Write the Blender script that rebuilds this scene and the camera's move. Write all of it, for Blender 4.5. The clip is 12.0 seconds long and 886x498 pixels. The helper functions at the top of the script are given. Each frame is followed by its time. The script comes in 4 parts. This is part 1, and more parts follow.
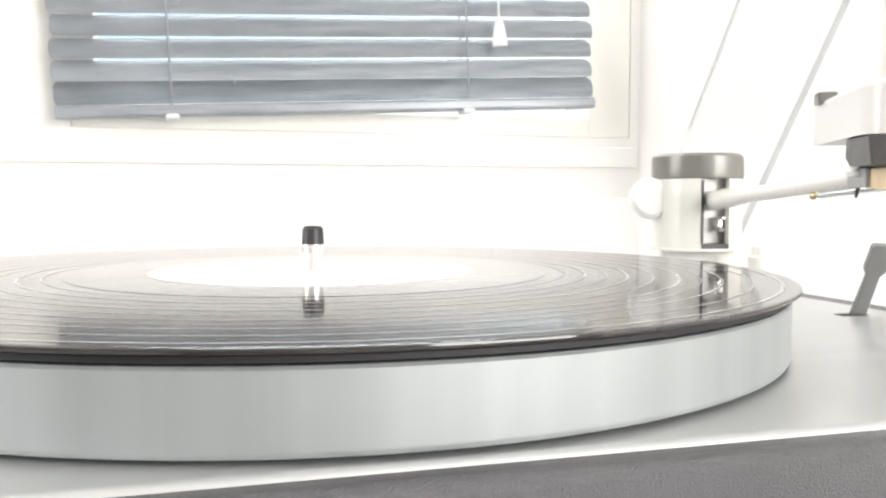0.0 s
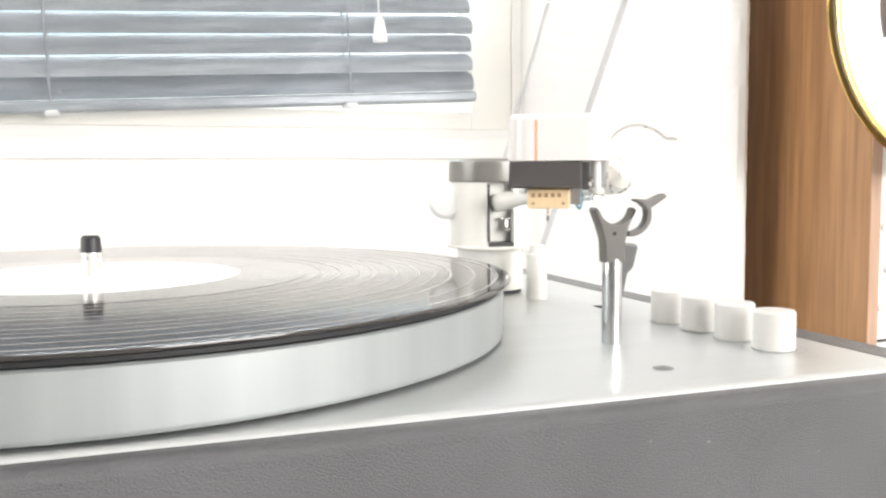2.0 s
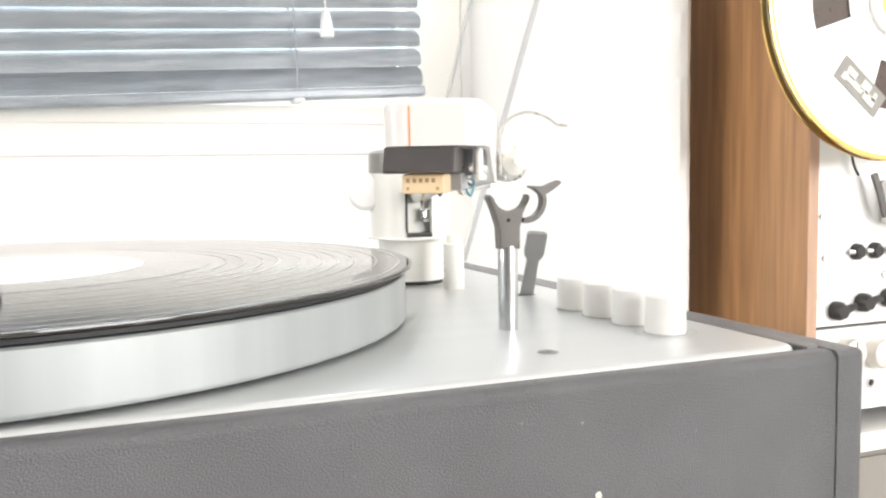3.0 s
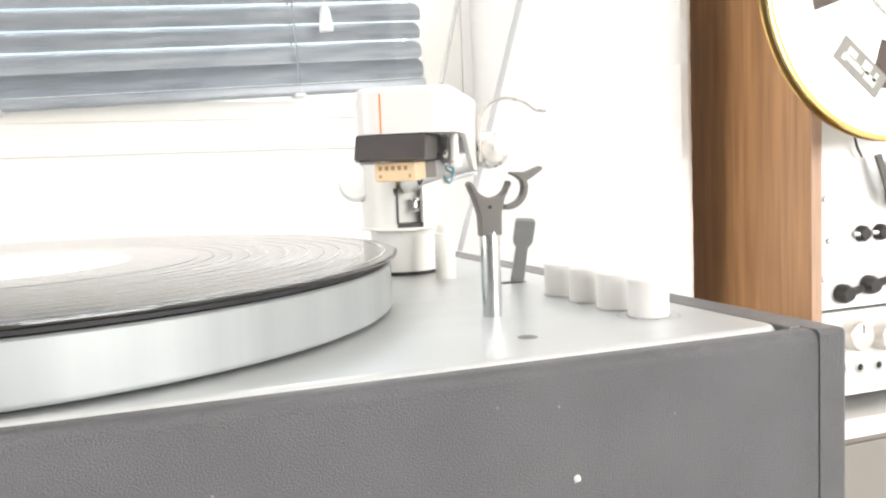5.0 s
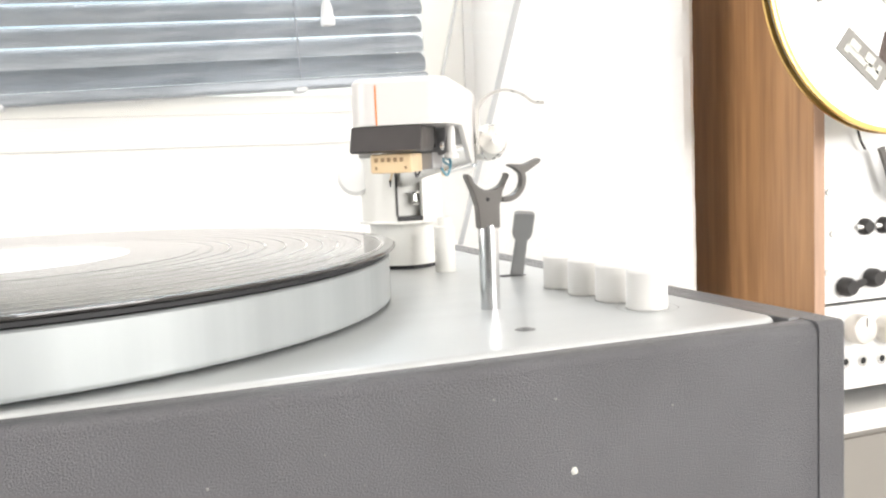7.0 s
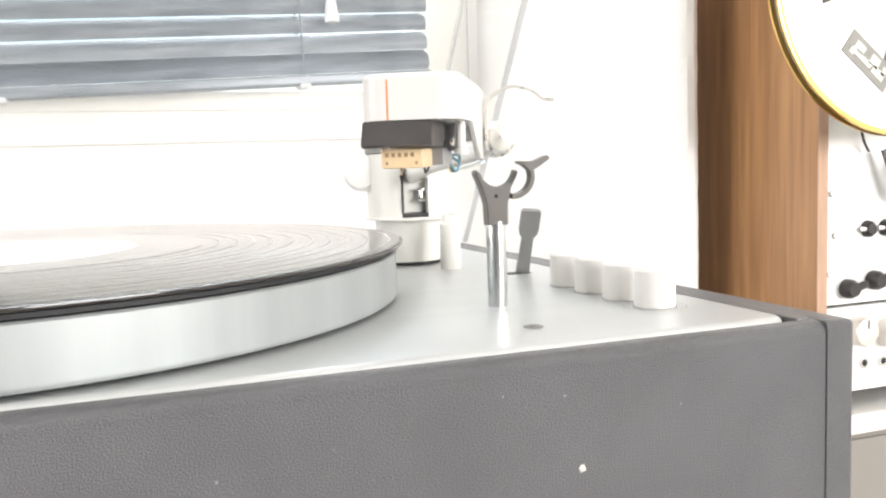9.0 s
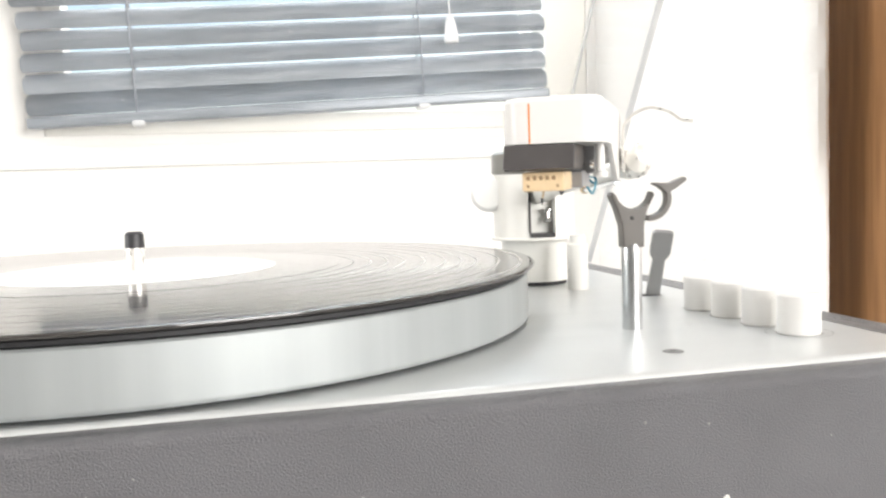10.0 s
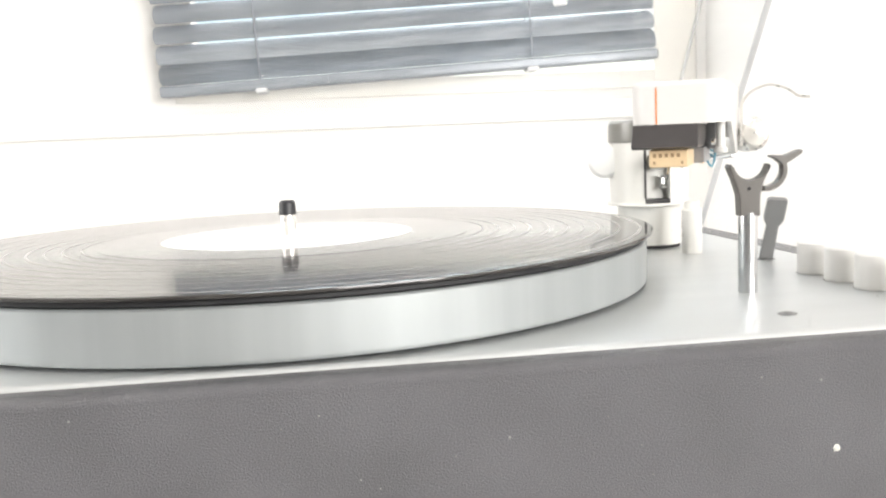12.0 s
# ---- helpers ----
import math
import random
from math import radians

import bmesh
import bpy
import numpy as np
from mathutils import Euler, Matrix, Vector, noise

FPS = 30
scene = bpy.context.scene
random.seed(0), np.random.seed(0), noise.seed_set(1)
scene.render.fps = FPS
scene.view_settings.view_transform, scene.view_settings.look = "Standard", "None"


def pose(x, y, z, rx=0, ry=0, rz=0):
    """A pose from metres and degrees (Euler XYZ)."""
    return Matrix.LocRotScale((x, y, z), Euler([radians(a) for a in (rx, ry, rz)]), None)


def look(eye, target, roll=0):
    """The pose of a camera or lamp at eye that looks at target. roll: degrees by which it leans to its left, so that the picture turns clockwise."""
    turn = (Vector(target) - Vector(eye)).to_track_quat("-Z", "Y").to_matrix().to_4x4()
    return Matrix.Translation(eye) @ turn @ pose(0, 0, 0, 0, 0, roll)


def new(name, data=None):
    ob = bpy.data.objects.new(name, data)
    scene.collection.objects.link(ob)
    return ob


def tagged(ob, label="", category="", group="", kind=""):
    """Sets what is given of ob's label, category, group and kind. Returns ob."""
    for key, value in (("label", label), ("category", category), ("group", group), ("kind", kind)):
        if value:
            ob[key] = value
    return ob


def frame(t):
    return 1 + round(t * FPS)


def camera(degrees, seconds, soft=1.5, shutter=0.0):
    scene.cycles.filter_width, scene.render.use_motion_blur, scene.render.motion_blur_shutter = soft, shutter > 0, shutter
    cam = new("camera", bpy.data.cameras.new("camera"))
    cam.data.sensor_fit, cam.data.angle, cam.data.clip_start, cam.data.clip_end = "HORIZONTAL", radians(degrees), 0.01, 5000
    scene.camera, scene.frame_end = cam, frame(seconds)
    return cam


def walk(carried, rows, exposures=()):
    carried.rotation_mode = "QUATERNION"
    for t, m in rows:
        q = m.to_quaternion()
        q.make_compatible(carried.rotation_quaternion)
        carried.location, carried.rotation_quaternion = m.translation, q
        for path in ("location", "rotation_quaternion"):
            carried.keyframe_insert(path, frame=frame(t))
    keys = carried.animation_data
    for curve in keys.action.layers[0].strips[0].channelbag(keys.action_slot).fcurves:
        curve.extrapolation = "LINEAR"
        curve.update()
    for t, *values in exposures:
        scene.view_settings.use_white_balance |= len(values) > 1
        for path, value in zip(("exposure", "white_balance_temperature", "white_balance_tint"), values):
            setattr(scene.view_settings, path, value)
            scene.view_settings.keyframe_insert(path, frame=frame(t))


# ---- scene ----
DECK = 0.90                      # height of the deck plate's top over the floor
cam = camera(52.5, 12.0, soft=2.2, shutter=0.4)
ROWS = [
    (0.0, -0.0420, -0.2967, 0.0460, -16.31, -3.43, -0.03),
    (0.5, -0.0351, -0.2998, 0.0467, -16.29, -3.43, 0.11),
    (1.0, -0.0226, -0.3170, 0.0537, -17.07, -3.73, 0.17),
    (1.5, -0.0070, -0.3381, 0.0569, -18.76, -4.42, 0.34),
    (2.0, 0.0098, -0.3462, 0.0558, -19.83, -4.57, 0.42),
    (2.5, 0.0235, -0.3532, 0.0544, -20.78, -4.59, 0.58),
    (3.0, 0.0339, -0.3561, 0.0524, -21.48, -4.75, 0.96),
    (5.0, 0.0436, -0.3605, 0.0505, -20.55, -5.17, 2.31),
    (5.5, 0.0417, -0.3616, 0.0507, -20.43, -5.18, 2.44),
    (6.0, 0.0452, -0.3602, 0.0493, -20.37, -5.27, 2.50),
    (6.5, 0.0459, -0.3607, 0.0495, -20.32, -5.52, 2.45),
    (7.0, 0.0458, -0.3605, 0.0495, -20.27, -5.47, 2.47),
    (9.0, 0.0433, -0.3591, 0.0488, -20.31, -5.56, 1.87),
    (9.5, 0.0352, -0.3613, 0.0479, -17.52, -5.64, 2.15),
    (10.0, 0.0348, -0.3583, 0.0507, -13.4, -4.26, 1.94),
    (10.5, 0.0344, -0.3743, 0.0608, -12.23, -4.18, 1.77),
    (11.0, 0.0209, -0.3833, 0.0575, -10.59, -5.48, 1.92),
    (11.5, 0.0156, -0.3849, 0.0562, -8.39, -6.25, 2.07),
    (12.0, 0.0180, -0.3851, 0.0575, -7.04, -6.78, 2.45),
]
walk(cam, [(t, pose(x, y, z + DECK, 90 + pitch, 0, yaw) @ pose(0, 0, 0, 0, 0, -roll)) for t, x, y, z, yaw, pitch, roll in ROWS],
     exposures=[(0.0, 0.40), (12.0, 0.40)])

# ---- world and light ----
world = bpy.data.worlds.new("sky")
world.use_nodes = True
scene.world = world
wn = world.node_tree.nodes
sky = wn.new("ShaderNodeTexSky")
sky.sky_type, sky.sun_disc = 'NISHITA', False
sky.sun_elevation, sky.sun_rotation = radians(38), radians(35)
world.node_tree.links.new(sky.outputs[0], wn["Background"].inputs[0])
wn["Background"].inputs[1].default_value = 0.15
sun = new("sun", bpy.data.lights.new("sun", 'SUN'))
sun.data.energy, sun.data.angle, sun.data.color = 2.5, radians(0.6), (1.0, 0.95, 0.88)
sun.matrix_world = look((2.0, 3.0, 3.2), (0, 0, 0.9))


def area_lamp(name, eye, target, w, h, watts, colour):
    ob = new(name, bpy.data.lights.new(name, 'AREA'))
    ob.data.shape, ob.data.size, ob.data.size_y = 'RECTANGLE', w, h
    ob.data.energy, ob.data.color = watts, colour
    ob.matrix_world = look(eye, target)
    return ob


# daylight of the window behind the turntable, plus two added, unseen room fill lights
area_lamp("window_daylight", (0.12, 0.72, 1.62), (0.12, -0.6, 1.0), 0.6, 0.9, 9.0, (0.95, 0.98, 1.0))
area_lamp("room_fill_light", (1.6, -2.85, 1.6), (0.1, 0.0, 1.05), 1.7, 1.5, 98.0, (1.0, 0.968, 0.935))
area_lamp("side_fill_light", (-2.5, -0.1, 1.55), (0.4, 0.0, 1.0), 1.1, 1.2, 34.0, (1.0, 0.968, 0.935))


# ---- materials ----
def material(name, colour, rough=0.5, metal=0.0, var=0.08, scale=40.0, bump=0.0, bump_scale=300.0, stretch=(1, 1, 1),
             spec=0.5, colour2=None, coat=0.0, transmission=0.0, rough_var=0.08, ior=None):
    m = bpy.data.materials.new(name)
    m.use_nodes = True
    nt = m.node_tree
    n, l = nt.nodes, nt.links
    b = n["Principled BSDF"]
    b.inputs["Metallic"].default_value = metal
    b.inputs["Specular IOR Level"].default_value = spec
    b.inputs["Coat Weight"].default_value = coat
    b.inputs["Transmission Weight"].default_value = transmission
    if ior:
        b.inputs["IOR"].default_value = ior
    tc = n.new("ShaderNodeTexCoord")
    mp = n.new("ShaderNodeMapping")
    mp.inputs["Scale"].default_value = stretch
    l.new(tc.outputs["Object"], mp.inputs[0])
    big = n.new("ShaderNodeTexNoise")
    big.inputs["Scale"].default_value, big.inputs["Detail"].default_value = scale, 6
    l.new(mp.outputs[0], big.inputs["Vector"])
    fine = n.new("ShaderNodeTexNoise")
    fine.inputs["Scale"].default_value, fine.inputs["Detail"].default_value = bump_scale, 4
    l.new(mp.outputs[0], fine.inputs["Vector"])
    ramp = n.new("ShaderNodeValToRGB")
    c2 = colour2 or tuple(c * (1 - var) for c in colour)
    ramp.color_ramp.elements[0].position, ramp.color_ramp.elements[1].position = 0.3, 0.7
    ramp.color_ramp.elements[0].color, ramp.color_ramp.elements[1].color = (*c2, 1), (*colour, 1)
    l.new(big.outputs["Fac"], ramp.inputs[0])
    l.new(ramp.outputs[0], b.inputs["Base Color"])
    rr = n.new("ShaderNodeMapRange")
    rr.inputs["To Min"].default_value, rr.inputs["To Max"].default_value = max(0.02, rough - rough_var), min(1, rough + rough_var)
    l.new(fine.outputs["Fac"], rr.inputs["Value"])
    l.new(rr.outputs[0], b.inputs["Roughness"])
    if bump:
        bp = n.new("ShaderNodeBump")
        bp.inputs["Strength"].default_value, bp.inputs["Distance"].default_value = 1.0, bump
        l.new(fine.outputs["Fac"], bp.inputs["Height"])
        l.new(bp.outputs[0], b.inputs["Normal"])
    return m


def glass_sheet(name, tint, gloss, dust=0.0):
    """Thin clear sheet: mostly lets light straight through, with a Fresnel sheen and a film of dust."""
    m = bpy.data.materials.new(name)
    m.use_nodes = True
    n, l = m.node_tree.nodes, m.node_tree.links
    n.remove(n["Principled BSDF"])
    t, g, mix, f = n.new("ShaderNodeBsdfTransparent"), n.new("ShaderNodeBsdfGlossy"), n.new("ShaderNodeMixShader"), n.new("ShaderNodeLayerWeight")
    pw, ad = n.new("ShaderNodeMath"), n.new("ShaderNodeMath")
    pw.operation, pw.inputs[1].default_value = 'POWER', 4.0
    ad.operation, ad.inputs[1].default_value, ad.inputs[2].default_value = 'MULTIPLY_ADD', 0.35, 0.045
    t.inputs[0].default_value = (*tint, 1)
    g.inputs["Roughness"].default_value = gloss
    f.inputs[0].default_value = 0.5
    l.new(f.outputs["Facing"], pw.inputs[0]), l.new(pw.outputs[0], ad.inputs[0]), l.new(ad.outputs[0], mix.inputs[0]), l.new(t.outputs[0], mix.inputs[1]), l.new(g.outputs[0], mix.inputs[2])
    out = mix.outputs[0]
    if dust:
        d, film, tc, nz, mr = n.new("ShaderNodeBsdfDiffuse"), n.new("ShaderNodeMixShader"), n.new("ShaderNodeTexCoord"), n.new("ShaderNodeTexNoise"), n.new("ShaderNodeMapRange")
        d.inputs[0].default_value = (0.80, 0.80, 0.79, 1)
        nz.inputs["Scale"].default_value, nz.inputs["Detail"].default_value = 14, 8
        mr.inputs["From Min"].default_value, mr.inputs["From Max"].default_value = 0.3, 0.7
        mr.inputs["To Min"].default_value, mr.inputs["To Max"].default_value = dust * 0.4, dust
        l.new(tc.outputs["Object"], nz.inputs["Vector"]), l.new(nz.outputs["Fac"], mr.inputs["Value"]), l.new(mr.outputs[0], film.inputs[0])
        l.new(out, film.inputs[1]), l.new(d.outputs[0], film.inputs[2])
        out = film.outputs[0]
    l.new(out, n["Material Output"].inputs[0])
    return m


PLASTER = material("white_plaster", (0.86, 0.845, 0.825), 0.85, var=0.03, scale=9, bump=0.0008, bump_scale=130)
# Grey assumed for walls out of view, so the platter reflects a darker room.
UNSEEN_WALL_GREY = material("assumed_grey_wall", (0.24, 0.24, 0.235), 0.8, var=0.05, scale=6)
WHITE_PAINT = material("white_gloss_paint", (0.84, 0.84, 0.82), 0.35, var=0.03, scale=14, bump=0.00004, bump_scale=90)
FRAME_PAINT = material("cream_frame_paint", (0.86, 0.84, 0.79), 0.4, var=0.05, scale=12, bump=0.00005, bump_scale=80)
BLIND = material("grey_blue_slat_paint", (0.335, 0.365, 0.405), 0.36, metal=0.15, var=0.2, scale=22, stretch=(0.6, 3, 6), colour2=(0.185, 0.21, 0.245))
LADDER = material("grey_ladder_cord", (0.22, 0.24, 0.28), 0.6, var=0.15)
CORD = material("white_cord", (0.75, 0.76, 0.78), 0.6, var=0.1)
OAK = material("pale_floor", (0.46, 0.45, 0.43), 0.5, var=0.12, scale=5, stretch=(1, 8, 1))
SIDEBOARD = material("white_laminate", (0.80, 0.79, 0.76), 0.4, var=0.03, scale=6)
GREIGE = material("greige_board", (0.27, 0.25, 0.225), 0.55, var=0.07, scale=8)
CHARCOAL = material("charcoal_grained_plastic", (0.111, 0.110, 0.118), 0.32, var=0.16, scale=26, bump=0.00055, bump_scale=2000, spec=0.6, colour2=(0.084, 0.083, 0.089))
CHARCOAL_EDGE = material("charcoal_smooth_plastic", (0.115, 0.113, 0.115), 0.36, var=0.12, scale=60, bump=0.00006, bump_scale=900)
SPECK = material("paint_fleck", (0.27, 0.265, 0.26), 0.7, var=0.1)
DECK_METAL = material("satin_silver_deck", (0.58, 0.597, 0.60), 0.34, metal=0.5, var=0.05, scale=5, stretch=(1, 14, 1), bump=0.00001, bump_scale=700)
# Vertical streaks in the base colour stand in for reflections on the machined rim.
PLATTER = material("machined_platter_rim", (0.405, 0.43, 0.432), 0.48, metal=0.45, var=0.16, scale=75, rough_var=0.12, bump_scale=120, stretch=(1, 1, 0.01))
RUBBER = material("black_rubber_mat", (0.018, 0.018, 0.02), 0.6, var=0.2, scale=60)
# Base lightened beyond black vinyl to help imitate the run-out band's shine.
VINYL_GAP = material("smooth_vinyl_band", (0.12, 0.115, 0.11), 0.12, var=0.1, scale=40, rough_var=0.03, coat=0.25, spec=0.55)
# Pale base colour stands in for the sheen of smooth gaps in black vinyl.
VINYL_BAND = material("vinyl_painted_sheen", (0.46, 0.44, 0.42), 0.24, var=0.2, scale=60, rough_var=0.05, coat=0.3)
LABEL = material("white_paper_label", (0.86, 0.855, 0.85), 0.55, var=0.03, scale=50)
STEEL = material("polished_steel", (0.80, 0.80, 0.79), 0.10, metal=1.0, var=0.05, scale=60, rough_var=0.04)
SATIN = material("satin_nickel", (0.78, 0.76, 0.72), 0.28, metal=0.55, var=0.05, scale=60, rough_var=0.04)
CHROME = material("chrome", (0.74, 0.75, 0.76), 0.24, metal=1.0, var=0.05, scale=40, rough_var=0.03)
BLACK_CAP = material("black_rubber_cap", (0.03, 0.03, 0.033), 0.45, var=0.2, scale=200)
FORK_GREY = material("warm_grey_plastic", (0.125, 0.115, 0.105), 0.42, var=0.12, scale=90, bump=0.00003, bump_scale=1200)
LEVER_GREY = material("mid_grey_plastic", (0.20, 0.20, 0.20), 0.4, var=0.1, scale=90, bump=0.00003, bump_scale=1200)
BUTTON = material("milk_white_plastic", (0.70, 0.69, 0.665), 0.33, var=0.03, scale=70, coat=0.1)
HOUSING = material("ivory_white_lacquer", (0.72, 0.712, 0.675), 0.3, var=0.03, scale=40, coat=0.2)
CAP_GREY = material("olive_grey_cap", (0.20, 0.195, 0.18), 0.34, metal=0.15, var=0.06, scale=30, coat=0.2)
SHELL = material("white_headshell_lacquer", (0.68, 0.665, 0.65), 0.33, var=0.01, scale=20, rough_var=0.0, coat=0.1)
ORANGE = material("orange_marker", (0.85, 0.28, 0.07), 0.5, var=0.1, scale=200)
CART_BLACK = material("black_cartridge_plastic", (0.055, 0.05, 0.05), 0.33, var=0.2, scale=150)
CART_GREY = material("grey_cartridge_metal", (0.36, 0.36, 0.37), 0.36, metal=0.6, var=0.15, scale=150)
CREAM = material("cream_stylus_plastic", (0.76, 0.58, 0.36), 0.42, var=0.14, scale=170, coat=0.1)
PRINT = material("faded_print", (0.36, 0.23, 0.13), 0.6, var=0.2, scale=300)
GOLD = material("gold_metal", (0.83, 0.56, 0.20), 0.24, metal=1.0, var=0.2, scale=30)
BRASS = material("brass_pin", (0.72, 0.56, 0.34), 0.25, metal=1.0, var=0.2, scale=200)
WIRE_BLUE = material("blue_wire", (0.12, 0.30, 0.38), 0.45, var=0.2, scale=200)
WIRE_DARK = material("dark_wire", (0.05, 0.05, 0.055), 0.45, var=0.2, scale=200)
HOLE = material("dark_recess", (0.012, 0.012, 0.012), 0.7, var=0.2)
PANEL = material("silver_front_panel", (0.82, 0.82, 0.81), 0.36, metal=0.35, var=0.04, scale=8, stretch=(1, 1, 14))
REEL_METAL = material("silver_reel_flange", (0.86, 0.86, 0.84), 0.30, metal=0.35, var=0.05, scale=14)
PLATE_GREY = material("grey_reel_badge", (0.27, 0.26, 0.24), 0.45, var=0.12, scale=60)
BADGE_LIGHT = material("pale_badge_print", (0.62, 0.62, 0.57), 0.5, var=0.08, scale=60)
TAPE = material("brown_tape_pack", (0.07, 0.045, 0.035), 0.3, var=0.2, scale=80)
KNOB_BLACK = material("black_knob_plastic", (0.03, 0.028, 0.028), 0.35, var=0.2, scale=100)
KNOB_CREAM = material("brushed_knob", (0.78, 0.74, 0.69), 0.32, metal=0.5, var=0.1, scale=80)
PANEL_EDGE = material("pale_wood_edge", (0.50, 0.32, 0.22), 0.5, var=0.15, scale=40, stretch=(6, 6, 0.6))
CLEAR = glass_sheet("clear_acrylic", (0.975, 0.975, 0.97), 0.03, 0.06)
GLASS = glass_sheet("window_glass", (0.96, 0.98, 0.98), 0.01)
ACRYLIC_EDGE = material("acrylic_cut_edge", (0.56, 0.565, 0.57), 0.25, var=0.12, scale=30)


def wood_material():
    """Walnut veneer: long grain along z with darker streaks."""
    m = material("walnut_veneer", (0.43, 0.232, 0.105), 0.38, var=0.3, scale=7, stretch=(11, 11, 0.9), colour2=(0.29, 0.150, 0.068),
                 bump=0.00004, bump_scale=240, coat=0.1)
    n, l = m.node_tree.nodes, m.node_tree.links
    b = n["Principled BSDF"]
    base = b.inputs["Base Color"].links[0].from_socket
    tc = n.new("ShaderNodeTexCoord")
    mp = n.new("ShaderNodeMapping")
    mp.inputs["Scale"].default_value = (60, 60, 2.2)
    st = n.new("ShaderNodeTexNoise")
    st.inputs["Scale"].default_value, st.inputs["Detail"].default_value = 3.0, 8
    l.new(tc.outputs["Object"], mp.inputs[0]), l.new(mp.outputs[0], st.inputs["Vector"])
    rp = n.new("ShaderNodeValToRGB")
    rp.color_ramp.elements[0].position, rp.color_ramp.elements[1].position = 0.35, 0.6
    rp.color_ramp.elements[0].color, rp.color_ramp.elements[1].color = (0.6, 0.55, 0.5, 1), (1, 1, 1, 1)
    l.new(st.outputs["Fac"], rp.inputs[0])
    mx = n.new("ShaderNodeMix")
    mx.data_type, mx.blend_type = 'RGBA', 'MULTIPLY'
    mx.inputs[0].default_value = 0.5
    l.new(base, mx.inputs[6]), l.new(rp.outputs[0], mx.inputs[7]), l.new(mx.outputs[2], b.inputs["Base Color"])
    return m


WOOD = wood_material()


def vinyl_material():
    """Grooved vinyl: rings of fine grooves about the spindle, with bands of differing gloss."""
    m = bpy.data.materials.new("grooved_vinyl")
    m.use_nodes = True
    n, l = m.node_tree.nodes, m.node_tree.links
    b = n["Principled BSDF"]
    b.inputs["Base Color"].default_value = (0.040, 0.036, 0.034, 1)
    b.inputs["Specular IOR Level"].default_value = 0.55
    tc = n.new("ShaderNodeTexCoord")
    ln = n.new("ShaderNodeVectorMath")
    ln.operation = 'LENGTH'
    flat = n.new("ShaderNodeVectorMath")
    flat.operation = 'MULTIPLY'
    flat.inputs[1].default_value = (1, 1, 0)
    l.new(tc.outputs["Object"], flat.inputs[0]), l.new(flat.outputs[0], ln.inputs[0])
    cb = n.new("ShaderNodeCombineXYZ")
    l.new(ln.outputs["Value"], cb.inputs[0])
    bands = n.new("ShaderNodeTexNoise")
    bands.inputs["Scale"].default_value, bands.inputs["Detail"].default_value = 420, 3
    l.new(cb.outputs[0], bands.inputs["Vector"])
    mr = n.new("ShaderNodeMapRange")
    mr.inputs["From Min"].default_value, mr.inputs["From Max"].default_value = 0.3, 0.7
    mr.inputs["To Min"].default_value, mr.inputs["To Max"].default_value = 0.03, 0.12
    b.inputs["Coat Weight"].default_value, b.inputs["Coat Roughness"].default_value = 0.05, 0.05
    b.inputs["IOR"].default_value = 1.5
    l.new(bands.outputs["Fac"], mr.inputs["Value"]), l.new(mr.outputs[0], b.inputs["Roughness"])
    gr = n.new("ShaderNodeTexNoise")
    gr.inputs["Scale"].default_value, gr.inputs["Detail"].default_value = 1400, 2
    l.new(cb.outputs[0], gr.inputs["Vector"])
    bp = n.new("ShaderNodeBump")
    bp.inputs["Strength"].default_value, bp.inputs["Distance"].default_value = 0.12, 0.000003
    l.new(gr.outputs["Fac"], bp.inputs["Height"]), l.new(bp.outputs[0], b.inputs["Normal"])
    return m


VINYL = vinyl_material()


# ---- building helpers ----
def thing(name, label, category, at=(0, 0, 0), group="", kind="", turn=(0, 0, 0)):
    ob = new(name)
    ob.matrix_basis = pose(*at, *turn)
    return tagged(ob, label, category, group, kind)


def part(name, bm, mat, parent=None, label="", smooth=35.0):
    me = bpy.data.meshes.new(name)
    bmesh.ops.recalc_face_normals(bm, faces=bm.faces[:])
    bm.to_mesh(me)
    bm.free()
    me.materials.append(mat)
    if smooth:
        for p in me.polygons:
            p.use_smooth = True
        me.set_sharp_from_angle(angle=radians(smooth))
    ob = new(name, me)
    if smooth:
        wn_mod = ob.modifiers.new("weighted_normals", 'WEIGHTED_NORMAL')
        wn_mod.keep_sharp = True
    if parent:
        ob.parent = parent
    if label:
        tagged(ob, label)
    return ob


def box(x0, x1, y0, y1, z0, z1, r=0.0, seg=2):
    bm = bmesh.new()
    bmesh.ops.create_cube(bm, size=1.0)
    bmesh.ops.transform(bm, matrix=Matrix.Translation(((x0 + x1) / 2, (y0 + y1) / 2, (z0 + z1) / 2)) @ Matrix.Diagonal((x1 - x0, y1 - y0, z1 - z0, 1)), verts=bm.verts)
    if r:
        bmesh.ops.bevel(bm, geom=bm.edges[:], offset=r, segments=seg, profile=0.5, affect='EDGES')
    return bm


def edged_box(x0, x1, y0, y1, z0, z1, r, pick, seg=4):
    """A box with only those edges rounded whose middle pick() accepts."""
    bm = box(x0, x1, y0, y1, z0, z1)
    es = [e for e in bm.edges if pick((e.verts[0].co + e.verts[1].co) / 2)]
    bmesh.ops.bevel(bm, geom=es, offset=r, segments=seg, profile=0.5, affect='EDGES')
    return bm


